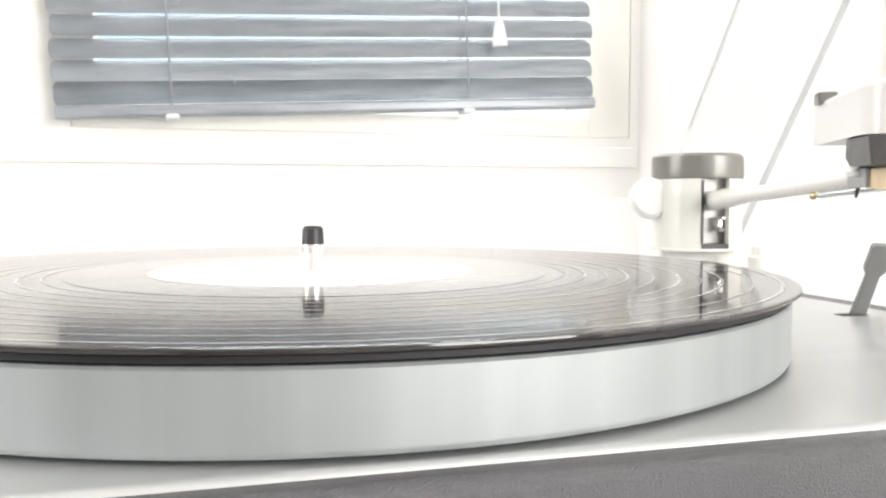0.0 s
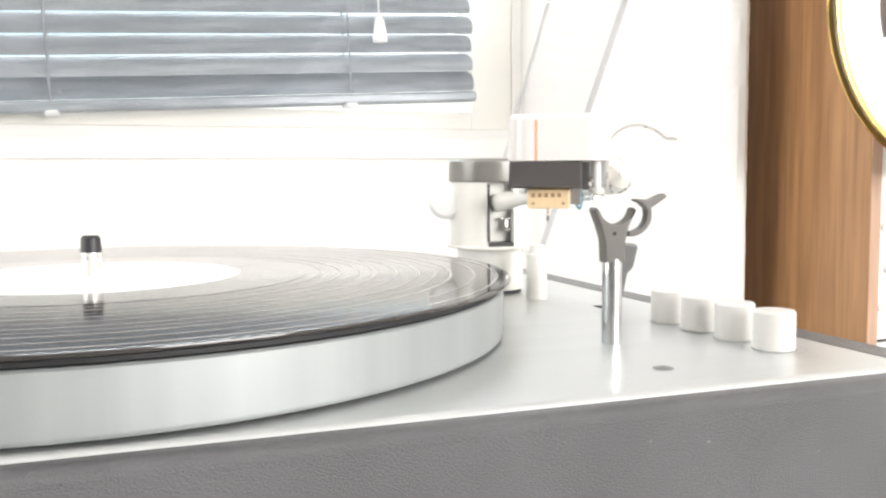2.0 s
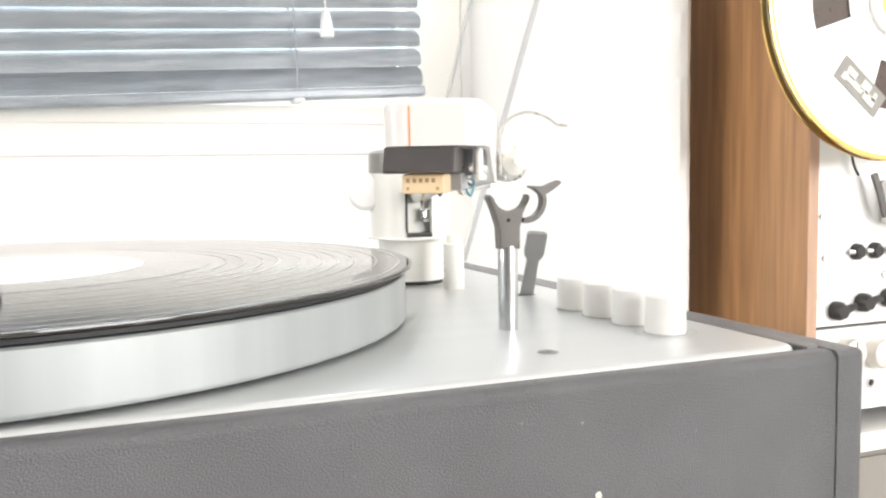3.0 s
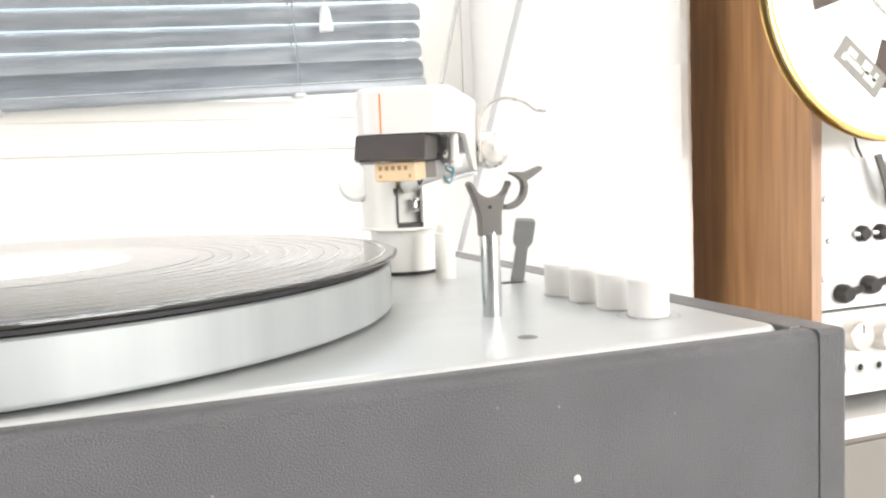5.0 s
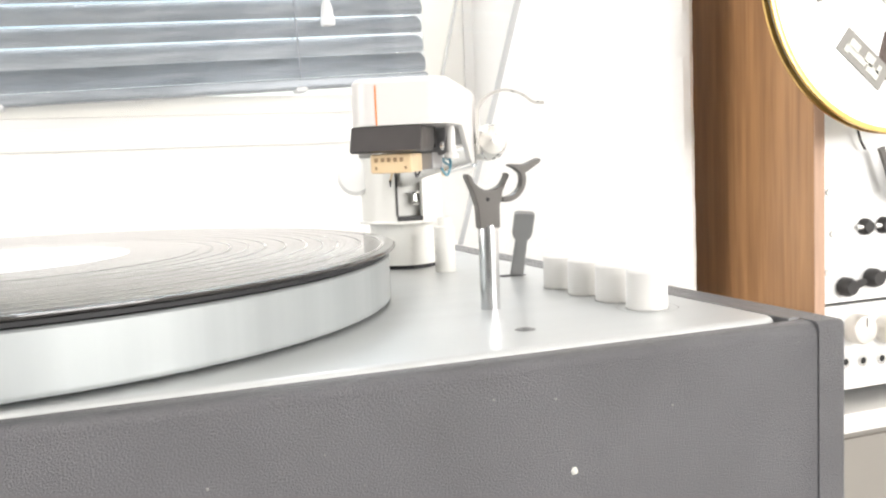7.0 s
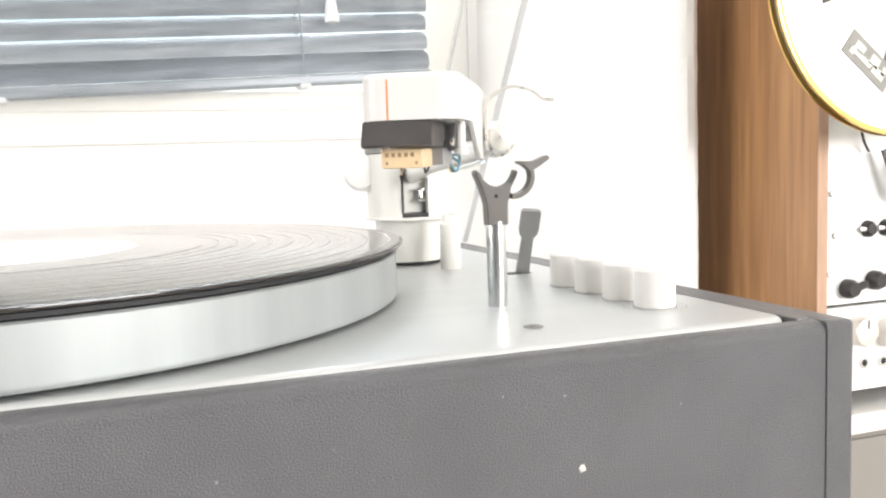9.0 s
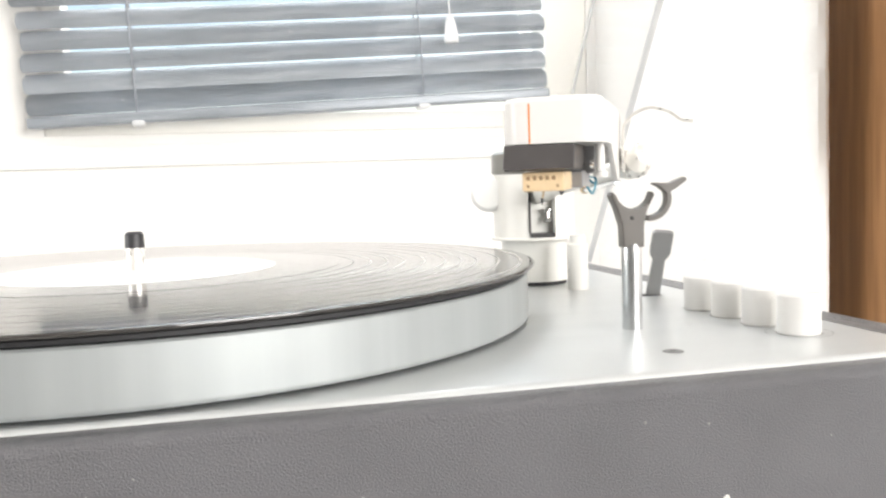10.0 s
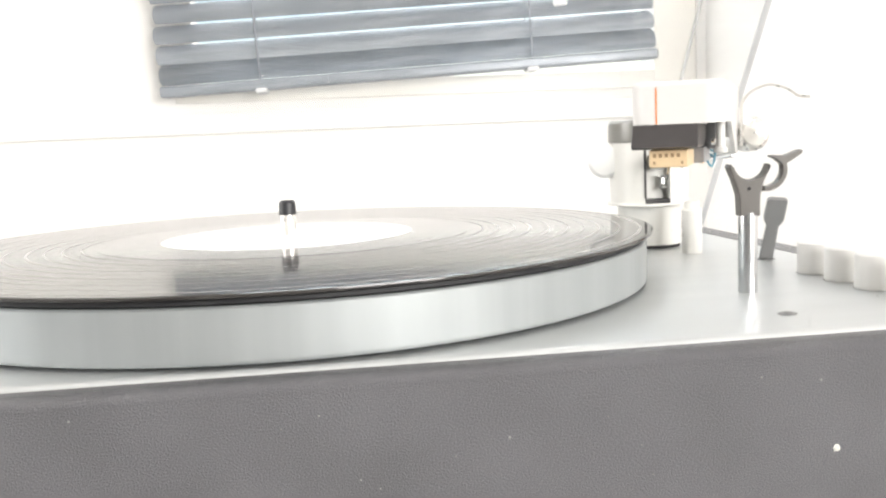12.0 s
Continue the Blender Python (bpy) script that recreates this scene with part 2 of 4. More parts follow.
def lathe(profile, seg=48, closed=False):
    """Surface turned about z from (radius, height) pairs."""
    bm = bmesh.new()
    rings = []
    for r, z in profile:
        if r < 1e-7:
            rings.append([bm.verts.new((0, 0, z))])
        else:
            rings.append([bm.verts.new((r * math.cos(2 * math.pi * i / seg), r * math.sin(2 * math.pi * i / seg), z)) for i in range(seg)])
    pairs = list(zip(rings, rings[1:])) + ([(rings[-1], rings[0])] if closed else [])
    for a, b in pairs:
        for i in range(seg):
            j = (i + 1) % seg
            if len(a) == 1 and len(b) == 1:
                continue
            if len(a) == 1:
                bm.faces.new((a[0], b[i], b[j]))
            elif len(b) == 1:
                bm.faces.new((a[i], a[j], b[0]))
            else:
                bm.faces.new((a[i], a[j], b[j], b[i]))
    return bm


def moved(bm, m):
    bmesh.ops.transform(bm, matrix=m, verts=bm.verts)
    return bm


def prism(outline, depth, r=0.0, seg=2):
    """Outline in (x, z), pushed from y=-depth/2 to y=depth/2, edges rounded by r."""
    bm = bmesh.new()
    f = bm.faces.new([bm.verts.new((x, -depth / 2, z)) for x, z in outline])
    e = bmesh.ops.extrude_face_region(bm, geom=[f])
    bmesh.ops.translate(bm, vec=(0, depth, 0), verts=[v for v in e["geom"] if isinstance(v, bmesh.types.BMVert)])
    if r:
        rim = [g for g in bm.edges if abs(g.verts[0].co.y - g.verts[1].co.y) < 1e-7]
        bmesh.ops.bevel(bm, geom=rim, offset=r, segments=seg, profile=0.5, affect='EDGES')
    return bm


def tube(points, r, seg=10, flat=1.0):
    """A round bar along points; flat squeezes it."""
    bm = bmesh.new()
    pts = [Vector(p) for p in points]
    rings = []
    up = Vector((0, 0, 1))
    for i, p in enumerate(pts):
        d = (pts[min(i + 1, len(pts) - 1)] - pts[max(i - 1, 0)]).normalized()
        a = d.cross(up)
        a = a.normalized() if a.length > 1e-4 else Vector((1, 0, 0))
        b = a.cross(d).normalized()
        rr = r[i] if isinstance(r, (list, tuple)) else r
        rings.append([bm.verts.new(p + rr * (math.cos(2 * math.pi * k / seg) * a + flat * math.sin(2 * math.pi * k / seg) * b)) for k in range(seg)])
    for p, q in zip(rings, rings[1:]):
        for k in range(seg):
            bm.faces.new((p[k], p[(k + 1) % seg], q[(k + 1) % seg], q[k]))
    bm.faces.new(rings[0]), bm.faces.new(rings[-1])
    return bm


def ribbon(points, width_vec, thick):
    """A flat strip along points, wide along width_vec."""
    bm = bmesh.new()
    w = Vector(width_vec)
    pts = [Vector(p) for p in points]
    rings = []
    for i, p in enumerate(pts):
        d = (pts[min(i + 1, len(pts) - 1)] - pts[max(i - 1, 0)]).normalized()
        n = d.cross(w).normalized() * thick / 2
        rings.append([bm.verts.new(p + s * w / 2 + t * n) for s, t in ((-1, -1), (1, -1), (1, 1), (-1, 1))])
    for p, q in zip(rings, rings[1:]):
        for k in range(4):
            bm.faces.new((p[k], p[(k + 1) % 4], q[(k + 1) % 4], q[k]))
    bm.faces.new(rings[0]), bm.faces.new(rings[-1])
    return bm


def arc(cx, cz, r, a0, a1, n):
    return [(cx + r * math.cos(radians(a0 + (a1 - a0) * i / n)), cz + r * math.sin(radians(a0 + (a1 - a0) * i / n))) for i in range(n + 1)]


def spline(knots, n=6):
    """Smooth curve through knots (Catmull-Rom)."""
    k = [Vector(p) for p in knots]
    k = [2 * k[0] - k[1]] + k + [2 * k[-1] - k[-2]]
    out = []
    for a, b, c, d in zip(k, k[1:], k[2:], k[3:]):
        for i in range(n):
            t = i / n
            out.append(0.5 * (2 * b + (c - a) * t + (2 * a - 5 * b + 4 * c - d) * t * t + (3 * b - a - 3 * c + d) * t ** 3))
    return out + [k[-2]]


def setting(name, bm, mat, label, category):
    ob = part(name, bm, mat, None, "", 30)
    return tagged(ob, label, category, kind="structure")


# ---- the room ----
setting("floor", box(-2.6, 2.6, -3.2, 1.0, -0.05, 0.0), OAK, "pale grey floor of the room", "floor")
setting("ceiling", box(-2.6, 2.6, -3.2, 1.0, 2.6, 2.68), PLASTER, "white plastered ceiling", "ceiling")
# unseen west wall, with an opening added for the side fill light
setting("wall_west_near", box(-2.7, -2.6, -3.2, -0.7, 0.0, 2.6), UNSEEN_WALL_GREY, "unseen wall, greyed to darken reflections, beside an added opening", "wall")
setting("wall_west_far", box(-2.7, -2.6, 0.5, 1.0, 0.0, 2.6), PLASTER, "unseen white plastered wall beside an added light opening", "wall")
setting("wall_west_low", box(-2.7, -2.6, -0.7, 0.5, 0.0, 0.9), PLASTER, "unseen white plastered wall below an added light opening", "wall")
setting("wall_west_high", box(-2.7, -2.6, -0.7, 0.5, 2.2, 2.6), PLASTER, "unseen white plastered wall above an added light opening", "wall")
setting("wall_east", box(2.6, 2.7, -3.2, 1.0, 0.0, 2.6), PLASTER, "white plastered side wall", "wall")
# unseen south wall, greyed to darken reflections, with an opening added for fill light
setting("wall_south_left", box(-2.6, 0.7, -3.2, -3.05, 0, 2.6), UNSEEN_WALL_GREY, "unseen wall, greyed to darken reflections, beside an added opening", "wall")
setting("wall_south_right", box(2.5, 2.6, -3.2, -3.05, 0, 2.6), UNSEEN_WALL_GREY, "unseen wall, greyed to darken reflections, beside an added opening", "wall")
setting("wall_south_low", box(0.7, 2.5, -3.2, -3.05, 0, 0.8), UNSEEN_WALL_GREY, "unseen wall, greyed to darken reflections, below an added opening", "wall")
setting("wall_south_high", box(0.7, 2.5, -3.2, -3.05, 2.35, 2.6), UNSEEN_WALL_GREY, "unseen wall, greyed to darken reflections, above an added opening", "wall")
# north wall with the window behind the turntable
WX0, WX1, WZ0, WZ1 = -0.140, 0.445, DECK + 0.110, 2.15
NY0, NY1 = 0.62, 0.80
setting("wall_north_left", box(-2.6, WX0, NY0, NY1, 0, 2.6), PLASTER, "white plastered wall beside the window", "wall")
setting("wall_north_right", box(WX1, 2.6, NY0, NY1, 0, 2.6), PLASTER, "white plastered wall beside the window", "wall")
setting("wall_north_low", box(WX0, WX1, NY0, NY1, 0, WZ0), PLASTER, "white plastered wall below the window", "wall")
setting("wall_north_high", box(WX0, WX1, NY0, NY1, WZ1, 2.6), PLASTER, "white plastered wall above the window", "wall")


def wall_pier():
    bm = bmesh.new()
    foot = [(0.454, 0.628), (0.484, 0.532), (0.512, 0.447), (0.528, 0.398), (0.540, 0.362), (0.545, 0.353), (0.551, 0.348), (0.558, 0.347), (0.564, 0.351), (0.567, 0.360), (0.567, 0.628)]
    heights = [0.0, 0.4] + [0.68 + 0.005 * i for i in range(110)] + [1.6, 2.6]
    rings = []
    for z in heights:
        ring = []
        for x, y in foot:
            k = 0.0013 * noise.noise(Vector((x * 90, y * 90, z * 110))) if 0.346 < y < 0.5 else 0.0
            ring.append(bm.verts.new((x - k, y - k * 0.6, z)))
        rings.append(ring)
    n = len(foot)
    for a, b in zip(rings, rings[1:]):
        for i in range(n):
            bm.faces.new((a[i], a[(i + 1) % n], b[(i + 1) % n], b[i]))
    bm.faces.new(rings[0]), bm.faces.new(rings[-1])
    return setting("wall_pier", bm, PLASTER, "rough white plastered window reveal with a worn rounded corner", "wall")


wall_pier()


def window_sill():
    bm = box(-1.2, 0.4515, 0.6160, 0.6197, DECK + 0.0765, DECK + 0.0995, 0.0017, 3)
    return setting("window_sill", bm, WHITE_PAINT, "white painted window sill with a rounded nose", "window sill")


window_sill()


def window():
    w = thing("window_1", "white painted casement window behind a venetian blind", "window", (0, 0, 0), kind="structure")
    for x0, x1 in ((WX0 + 0.0002, WX0 + 0.022), (WX1 - 0.05, WX1 - 0.0002)):
        part("window_frame", box(x0, x1, 0.6215, 0.665, WZ0 + 0.0002, WZ1 - 0.0002, 0.0008), FRAME_PAINT, w)
    for z0, z1 in ((WZ0 + 0.0002, WZ0 + 0.020), (WZ1 - 0.05, WZ1 - 0.0002)):
        part("window_frame", box(WX0 + 0.022, WX1 - 0.05, 0.6212, 0.665, z0, z1, 0.0008), FRAME_PAINT, w)
    p = part("pane", box(WX0 + 0.0225, WX1 - 0.0505, 0.645, 0.649, WZ0 + 0.0205, WZ1 - 0.0505), GLASS, w, "clear window pane")
    p.visible_shadow = False
    return w


window()


def blind():
    b = thing("venetian_blind", "grey-blue aluminium venetian blind hanging in the window, slats half closed", "blind", (0.1193, 0.603, DECK + 0.1292), turn=(0, -2.6, 0))
    L, pitch = 0.2710, 0.0207
    part("bottom_rail", box(-L, L, -0.011, 0.011, -0.0015, 0.010, 0.003, 3), BLIND, b, "closed bottom rail of the blind")
    tilt = radians(50)
    prof = [(-0.0125 + 0.025 * i / 8, 0.0030 * math.sin(math.pi * i / 8)) for i in range(9)]
    bm = bmesh.new()
    rows = []
    for y, z in prof:
        yy, zz = y * math.cos(tilt) - z * math.sin(tilt), y * math.sin(tilt) + z * math.cos(tilt)
        cut = 0.0032 * (abs(y) / 0.0125) ** 3          # rounded slat ends
        rows.append([bm.verts.new((x, yy, zz)) for x in (-L + cut, -L + 0.006, 0.0, L - 0.006, L - cut)])
    for p, q in zip(rows, rows[1:]):
        for k in range(4):
            bm.faces.new((p[k], p[k + 1], q[k + 1], q[k]))
    bmesh.ops.solidify(bm, geom=bm.faces[:], thickness=0.0004)
    slat = part("slat", bm, BLIND, b)
    slat.location.z = 0.022
    slat.rotation_euler.x = radians(16)
    rnd = random.Random(4)
    for i in range(1, 44):
        s = new("slat", slat.data)
        s.parent = b
        s.location = (rnd.uniform(-0.0015, 0.0015), 0, 0.022 + pitch * i)
        s.rotation_euler = (radians(rnd.uniform(-2.0, 2.0) + (9 if i < 2 else 8 if i < 4 else 5 if i < 5 else 0)), radians(rnd.uniform(-0.15, 0.15)), 0)
        longer = 0.004 if i > 4 else 0.0      # upper slats reach further into the corner
        s.scale.x = 1 + longer / (2 * L)
        s.location.x -= longer / 2
    for x in (-0.1665, 0.1275):
        for y in (-0.0125, 0.0125):
            part("ladder_cord", tube([(x, y, 0.008), (x, y, 0.90)], 0.0011, 6), LADDER, b)
        part("rail_clip", box(x - 0.0065, x + 0.0065, -0.0135, 0.012, -0.005, 0.001, 0.0028), CORD, b, "white rail clip")
    part("head_rail", box(-L, L, -0.014, 0.014, 0.89, 0.92, 0.002), BLIND, b)
    part("pull_cord", tube([(0.160, -0.020, 0.088), (0.160, -0.020, 0.89)], 0.0009, 6), CORD, b)
    part("tassel", moved(lathe([(0.0, 0.0), (0.0072, 0.0), (0.0078, 0.004), (0.0052, 0.022), (0.0018, 0.030), (0, 0.031)], 18), Matrix.Translation((0.160, -0.020, 0.062))), CORD, b, "white plastic cord tassel")
    return b


blind()

# ---- supports ----
SHELF = DECK - 0.125


def sideboard():
    s = thing("sideboard", "white laminate sideboard carrying the turntable", "sideboard", (0, 0, 0))
    part("top_board", box(-0.62, 0.335, -0.27, 0.50, SHELF - 0.025, SHELF, 0.002), SIDEBOARD, s)
    part("side_panel", box(-0.62, -0.60, -0.25, 0.49, 0.06, SHELF - 0.026), SIDEBOARD, s)
    part("side_panel", box(0.315, 0.335, -0.25, 0.49, 0.06, SHELF - 0.026), SIDEBOARD, s)
    part("back_panel", box(-0.599, 0.314, 0.475, 0.49, 0.06, SHELF - 0.026), SIDEBOARD, s)
    for x0, x1 in ((-0.598, -0.134), (-0.132, 0.333)):
        d = part("door", box(x0, x1, -0.268, -0.25, 0.065, SHELF - 0.03, 0.002), SIDEBOARD, s)
        part("handle", tube([(x1 - 0.04, -0.28, 0.55), (x1 - 0.04, -0.28, 0.65)], 0.005), STEEL, d)
    part("plinth", box(-0.60, 0.32, -0.22, 0.47, 0.0, 0.058), SIDEBOARD, s)
    return s


def tape_cabinet():
    z = DECK - 0.1830
    s = thing("low_cabinet", "white topped cabinet with a greige front under the tape recorder", "cabinet", (0, 0, 0))
    part("top_board", box(0.42, 1.35, 0.235, 0.344, z - 0.018, z, 0.002), SIDEBOARD, s)
    part("body", box(0.425, 1.345, 0.242, 0.343, 0.0, z - 0.0185), GREIGE, s)
    for x0, x1 in ((0.428, 0.884), (0.887, 1.342)):
        d = part("door", box(x0, x1, 0.2385, 0.2415, 0.03, z - 0.024), GREIGE, s)
        part("handle", tube([(x1 - 0.05, 0.2345, 0.45), (x1 - 0.05, 0.2345, 0.55)], 0.004), STEEL, d)
    return s


sideboard()
tape_cabinet()


# ---- turntable ----
BX0, BX1, BY0, BY1 = -0.222, 0.2362, -0.1565, 0.182
turntable = thing("turntable", "silver and charcoal record player standing on a white sideboard", "turntable", (0, 0, DECK))


def turntable_body():
    t = turntable
    low = -0.115
    part("front_panel", edged_box(BX0 + 0.0002, BX1 - 0.0002, BY0, BY0 + 0.0066, low, -0.0012, 0.0036, lambda c: c.z > -0.002 and c.y < BY0 + 0.001), CHARCOAL, t, "charcoal grained front panel")
    part("back_panel", box(BX0, BX1, BY1 - 0.009, BY1, low, -0.0015, 0.002), CHARCOAL, t)
    for x0, x1 in ((BX1, BX1 + 0.0105), (BX0 - 0.0105, BX0)):
        part("side_cheek", edged_box(x0, x1, BY0 - 0.0004, BY1, low, -0.0010, 0.0020, lambda c: (c.z > -0.002 and (c.y < BY0 or abs(c.x) > 0.24 or c.x < BX0 - 0.009)) or (c.y < BY0 and (c.x > BX1 + 0.009 or c.x < BX0 - 0.009))), CHARCOAL, t, "charcoal end cheek")
    # rim that runs along the deck's sides
    part("side_rim", box(BX1 - 0.0047, BX1 - 0.0002, BY0 + 0.0068, BY1 - 0.0092, -0.012, -0.0006, 0.0007), CHARCOAL_EDGE, t)
    part("side_rim", box(BX0 + 0.0002, BX0 + 0.0047, BY0 + 0.0068, BY1 - 0.0092, -0.012, -0.0006, 0.0007), CHARCOAL_EDGE, t)
    part("inner_tray", box(BX0 + 0.001, BX1 - 0.001, BY0 + 0.0095, BY1 - 0.0095, -0.03, -0.010), HOLE, t)
    part("bottom_plate", box(BX0 + 0.002, BX1 - 0.002, BY0 + 0.01, BY1 - 0.01, low, low + 0.006), CHARCOAL_EDGE, t)
    for x in (-0.18, 0.2):
        for y in (-0.12, 0.14):
            part("foot", moved(lathe([(0, -0.010), (0.014, -0.010), (0.016, -0.008), (0.016, 0.0), (0, 0)], 24), Matrix.Translation((x, y, low))), RUBBER, t)
    # deck plate with rounded corners
    x0, x1, y0, y1, r = BX0 + 0.0052, 0.2300, -0.1497, BY1 - 0.011, 0.007
    out = [(x1 - r + r * math.cos(a), y0 + r + r * math.sin(a)) for a in np.linspace(-math.pi / 2, 0, 8)]
    out += [(x1 - r + r * math.cos(a), y1 - r + r * math.sin(a)) for a in np.linspace(0, math.pi / 2, 8)]
    out += [(x0 + r + r * math.cos(a), y1 - r + r * math.sin(a)) for a in np.linspace(math.pi / 2, math.pi, 8)]
    out += [(x0 + r + r * math.cos(a), y0 + r + r * math.sin(a)) for a in np.linspace(math.pi, 1.5 * math.pi, 8)]
    bm = bmesh.new()
    f = bm.faces.new([bm.verts.new((x, y, -0.0034)) for x, y in out])
    e = bmesh.ops.extrude_face_region(bm, geom=[f])
    bmesh.ops.translate(bm, vec=(0, 0, 0.0034), verts=[v for v in e["geom"] if isinstance(v, bmesh.types.BMVert)])
    top = [g for g in bm.edges if g.verts[0].co.z > -1e-6 and g.verts[1].co.z > -1e-6]
    bmesh.ops.bevel(bm, geom=top, offset=0.0024, segments=4, profile=0.5, affect='EDGES')
    part("deck_plate", bm, DECK_METAL, t, "satin silver aluminium deck plate")
    part("screw_recess", moved(lathe([(0, 0.0004), (0.0022, 0.0004), (0.0031, 0.0001)], 24), Matrix.Translation((0.157, -0.1257, 0.0))), LEVER_GREY, t)
    part("recess_hole", moved(lathe([(0, 0.0006), (0.0012, 0.0006), (0.0013, 0.0003)], 16), Matrix.Translation((0.1572, -0.1257, 0.0))), LEVER_GREY, t)
    # small paint flecks and nicks on the front
    rnd = random.Random(11)
    for x, z, s in ((0.1553, -0.0325, 0.0011), (0.062, -0.0215, 0.0004), (0.133, -0.0105, 0.0003), (0.1505, -0.0125, 0.0004), (0.012, -0.0115, 0.0003), (0.186, -0.019, 0.0003), (-0.05, -0.008, 0.0003), *((rnd.uniform(-0.15, 0.23), rnd.uniform(-0.06, -0.006), rnd.uniform(0.00016, 0.00028)) for _ in range(22))):
        bm = bmesh.new()
        bmesh.ops.create_icosphere(bm, subdivisions=2, radius=s)
        for v in bm.verts:
            v.co *= 1 + rnd.uniform(-0.2, 0.2)
            v.co.y *= 0.3
        part("paint_fleck", moved(bm, Matrix.Translation((x, BY0, z))), BADGE_LIGHT if s > 0.0009 else SPECK, t)


turntable_body()


def platter():
    t = turntable
    p = part("platter", lathe([(0, 0.0009), (0.1466, 0.0009), (0.1478, 0.0014), (0.1481, 0.0021), (0.1481, 0.0026), (0.1481, 0.0162), (0.1481, 0.0166), (0.1475, 0.0172), (0.05, 0.0172), (0, 0.0172)], 200), PLATTER, t, "satin machined aluminium platter")
    part("platter_mat", lathe([(0, 0.0174), (0.1470, 0.0174), (0.1476, 0.0178), (0.1476, 0.0190), (0.1468, 0.0194), (0, 0.0194)], 200), RUBBER, p, "black rubber mat")
    s = part("spindle", lathe([(0, 0.0195), (0.0034, 0.0195), (0.0034, 0.0300), (0, 0.0300)], 32), SATIN, p, "satin nickel spindle")
    part("spindle_cap", lathe([(0.0036, 0.0298), (0.0037, 0.0300), (0.0034, 0.0350), (0.0026, 0.0359), (0, 0.0360)], 32), BLACK_CAP, s, "black rubber cap")


platter()


def record():
    rec = thing("vinyl_record", "black twelve-inch vinyl record with a white label lying on the platter", "record", (0, 0, DECK + 0.0195))
    body = part("disc", lathe([(0.0038, 0.0), (0.1497, 0.0), (0.1504, 0.0003), (0.1507, 0.0008), (0.1506, 0.0012), (0.1502, 0.0014), (0.1494, 0.00145), (0.1465, 0.0014), (0.0780, 0.0014), (0.0535, 0.0014), (0.0525, 0.0016), (0.0038, 0.0016)], 220, True), VINYL, rec, "grooved black vinyl disc")
    # Flat rings whose pale colour imitates light reflected by the track gaps.
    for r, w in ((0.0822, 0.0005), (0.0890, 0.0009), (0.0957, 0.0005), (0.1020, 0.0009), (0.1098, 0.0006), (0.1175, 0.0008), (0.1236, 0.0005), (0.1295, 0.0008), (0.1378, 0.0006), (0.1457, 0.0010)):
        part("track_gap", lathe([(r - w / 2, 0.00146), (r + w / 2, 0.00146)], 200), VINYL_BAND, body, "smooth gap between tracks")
    part("dead_wax", lathe([(0.0524, 0.00158), (0.0535, 0.00150), (0.0765, 0.00148)], 200), VINYL_GAP, body, "smooth run-out band")
    part("label", lathe([(0.0038, 0.00165), (0.0038, 0.00178), (0.0518, 0.00178), (0.0521, 0.00165)], 120), LABEL, rec, "blank white paper label")
    return rec


record()


def buttons():
    b = part("push_button", lathe([(0, 0.0), (0.0066, 0.0), (0.0066, 0.0120), (0.0061, 0.0127), (0.0050, 0.0128), (0.0, 0.0126)], 48), BUTTON, turntable, "milk-white round push button")
    b.location = (0.2064, -0.1137, 0.0)
    for i in range(1, 4):
        c = new("push_button", b.data)
        c.parent, c.location = turntable, (0.2064, -0.1137 + 0.0196 * i, 0)
        tagged(c, "milk-white round push button")
    for i in range(4):
        c = part("button_gap", moved(lathe([(0.0066, 0.0002), (0.0069, 0.0002)], 40), Matrix.Translation((0.2064, -0.1137 + 0.0196 * i, 0))), HOLE, turntable)
    part("engraved_arc", moved(lathe([(0.0098, 0.0002), (0.01, 0.0002)], 48), Matrix.Translation((0.2064, -0.1137, 0))), LEVER_GREY, turntable)


buttons()


def cue_lever():
    part("lever_slot", box(0.2005, 0.2115, -0.0135, -0.0075, -0.0002, 0.0002), HOLE, turntable)
    base, top = Vector((0.2080, -0.0112, 0.0)), Vector((0.2058, -0.0262, 0.0280))
    up = (top - base)
    h = up.length
    up.normalize()
    side = Vector((0.93, -0.36, 0)).normalized()
    nrm = side.cross(up).normalized()
    side = up.cross(nrm)
    m = Matrix(((side.x, nrm.x, up.x, base.x), (side.y, nrm.y, up.y, base.y), (side.z, nrm.z, up.z, base.z), (0, 0, 0, 1)))
    w, hw = 0.0029, 0.0042
    outline = [(-w, -0.002), (w, -0.002), (w * 0.86, h - 0.0135), (hw - 0.0004, h - 0.0115), (hw, h - 0.010), (hw, h - 0.0008), (hw - 0.0012, h), (-hw + 0.0012, h), (-hw, h - 0.0008), (-hw, h - 0.010), (-hw + 0.0004, h - 0.0115), (-w * 0.86, h - 0.0135)]
    lv = part("cue_lever", moved(prism(outline, 0.0026, 0.0005), m), LEVER_GREY, turntable, "grey paddle-shaped cueing lever")
    return lv


cue_lever()

TX, TY = 0.180, 0.058            # tonearm pivot
FX, FY = 0.1638, -0.0850         # arm rest


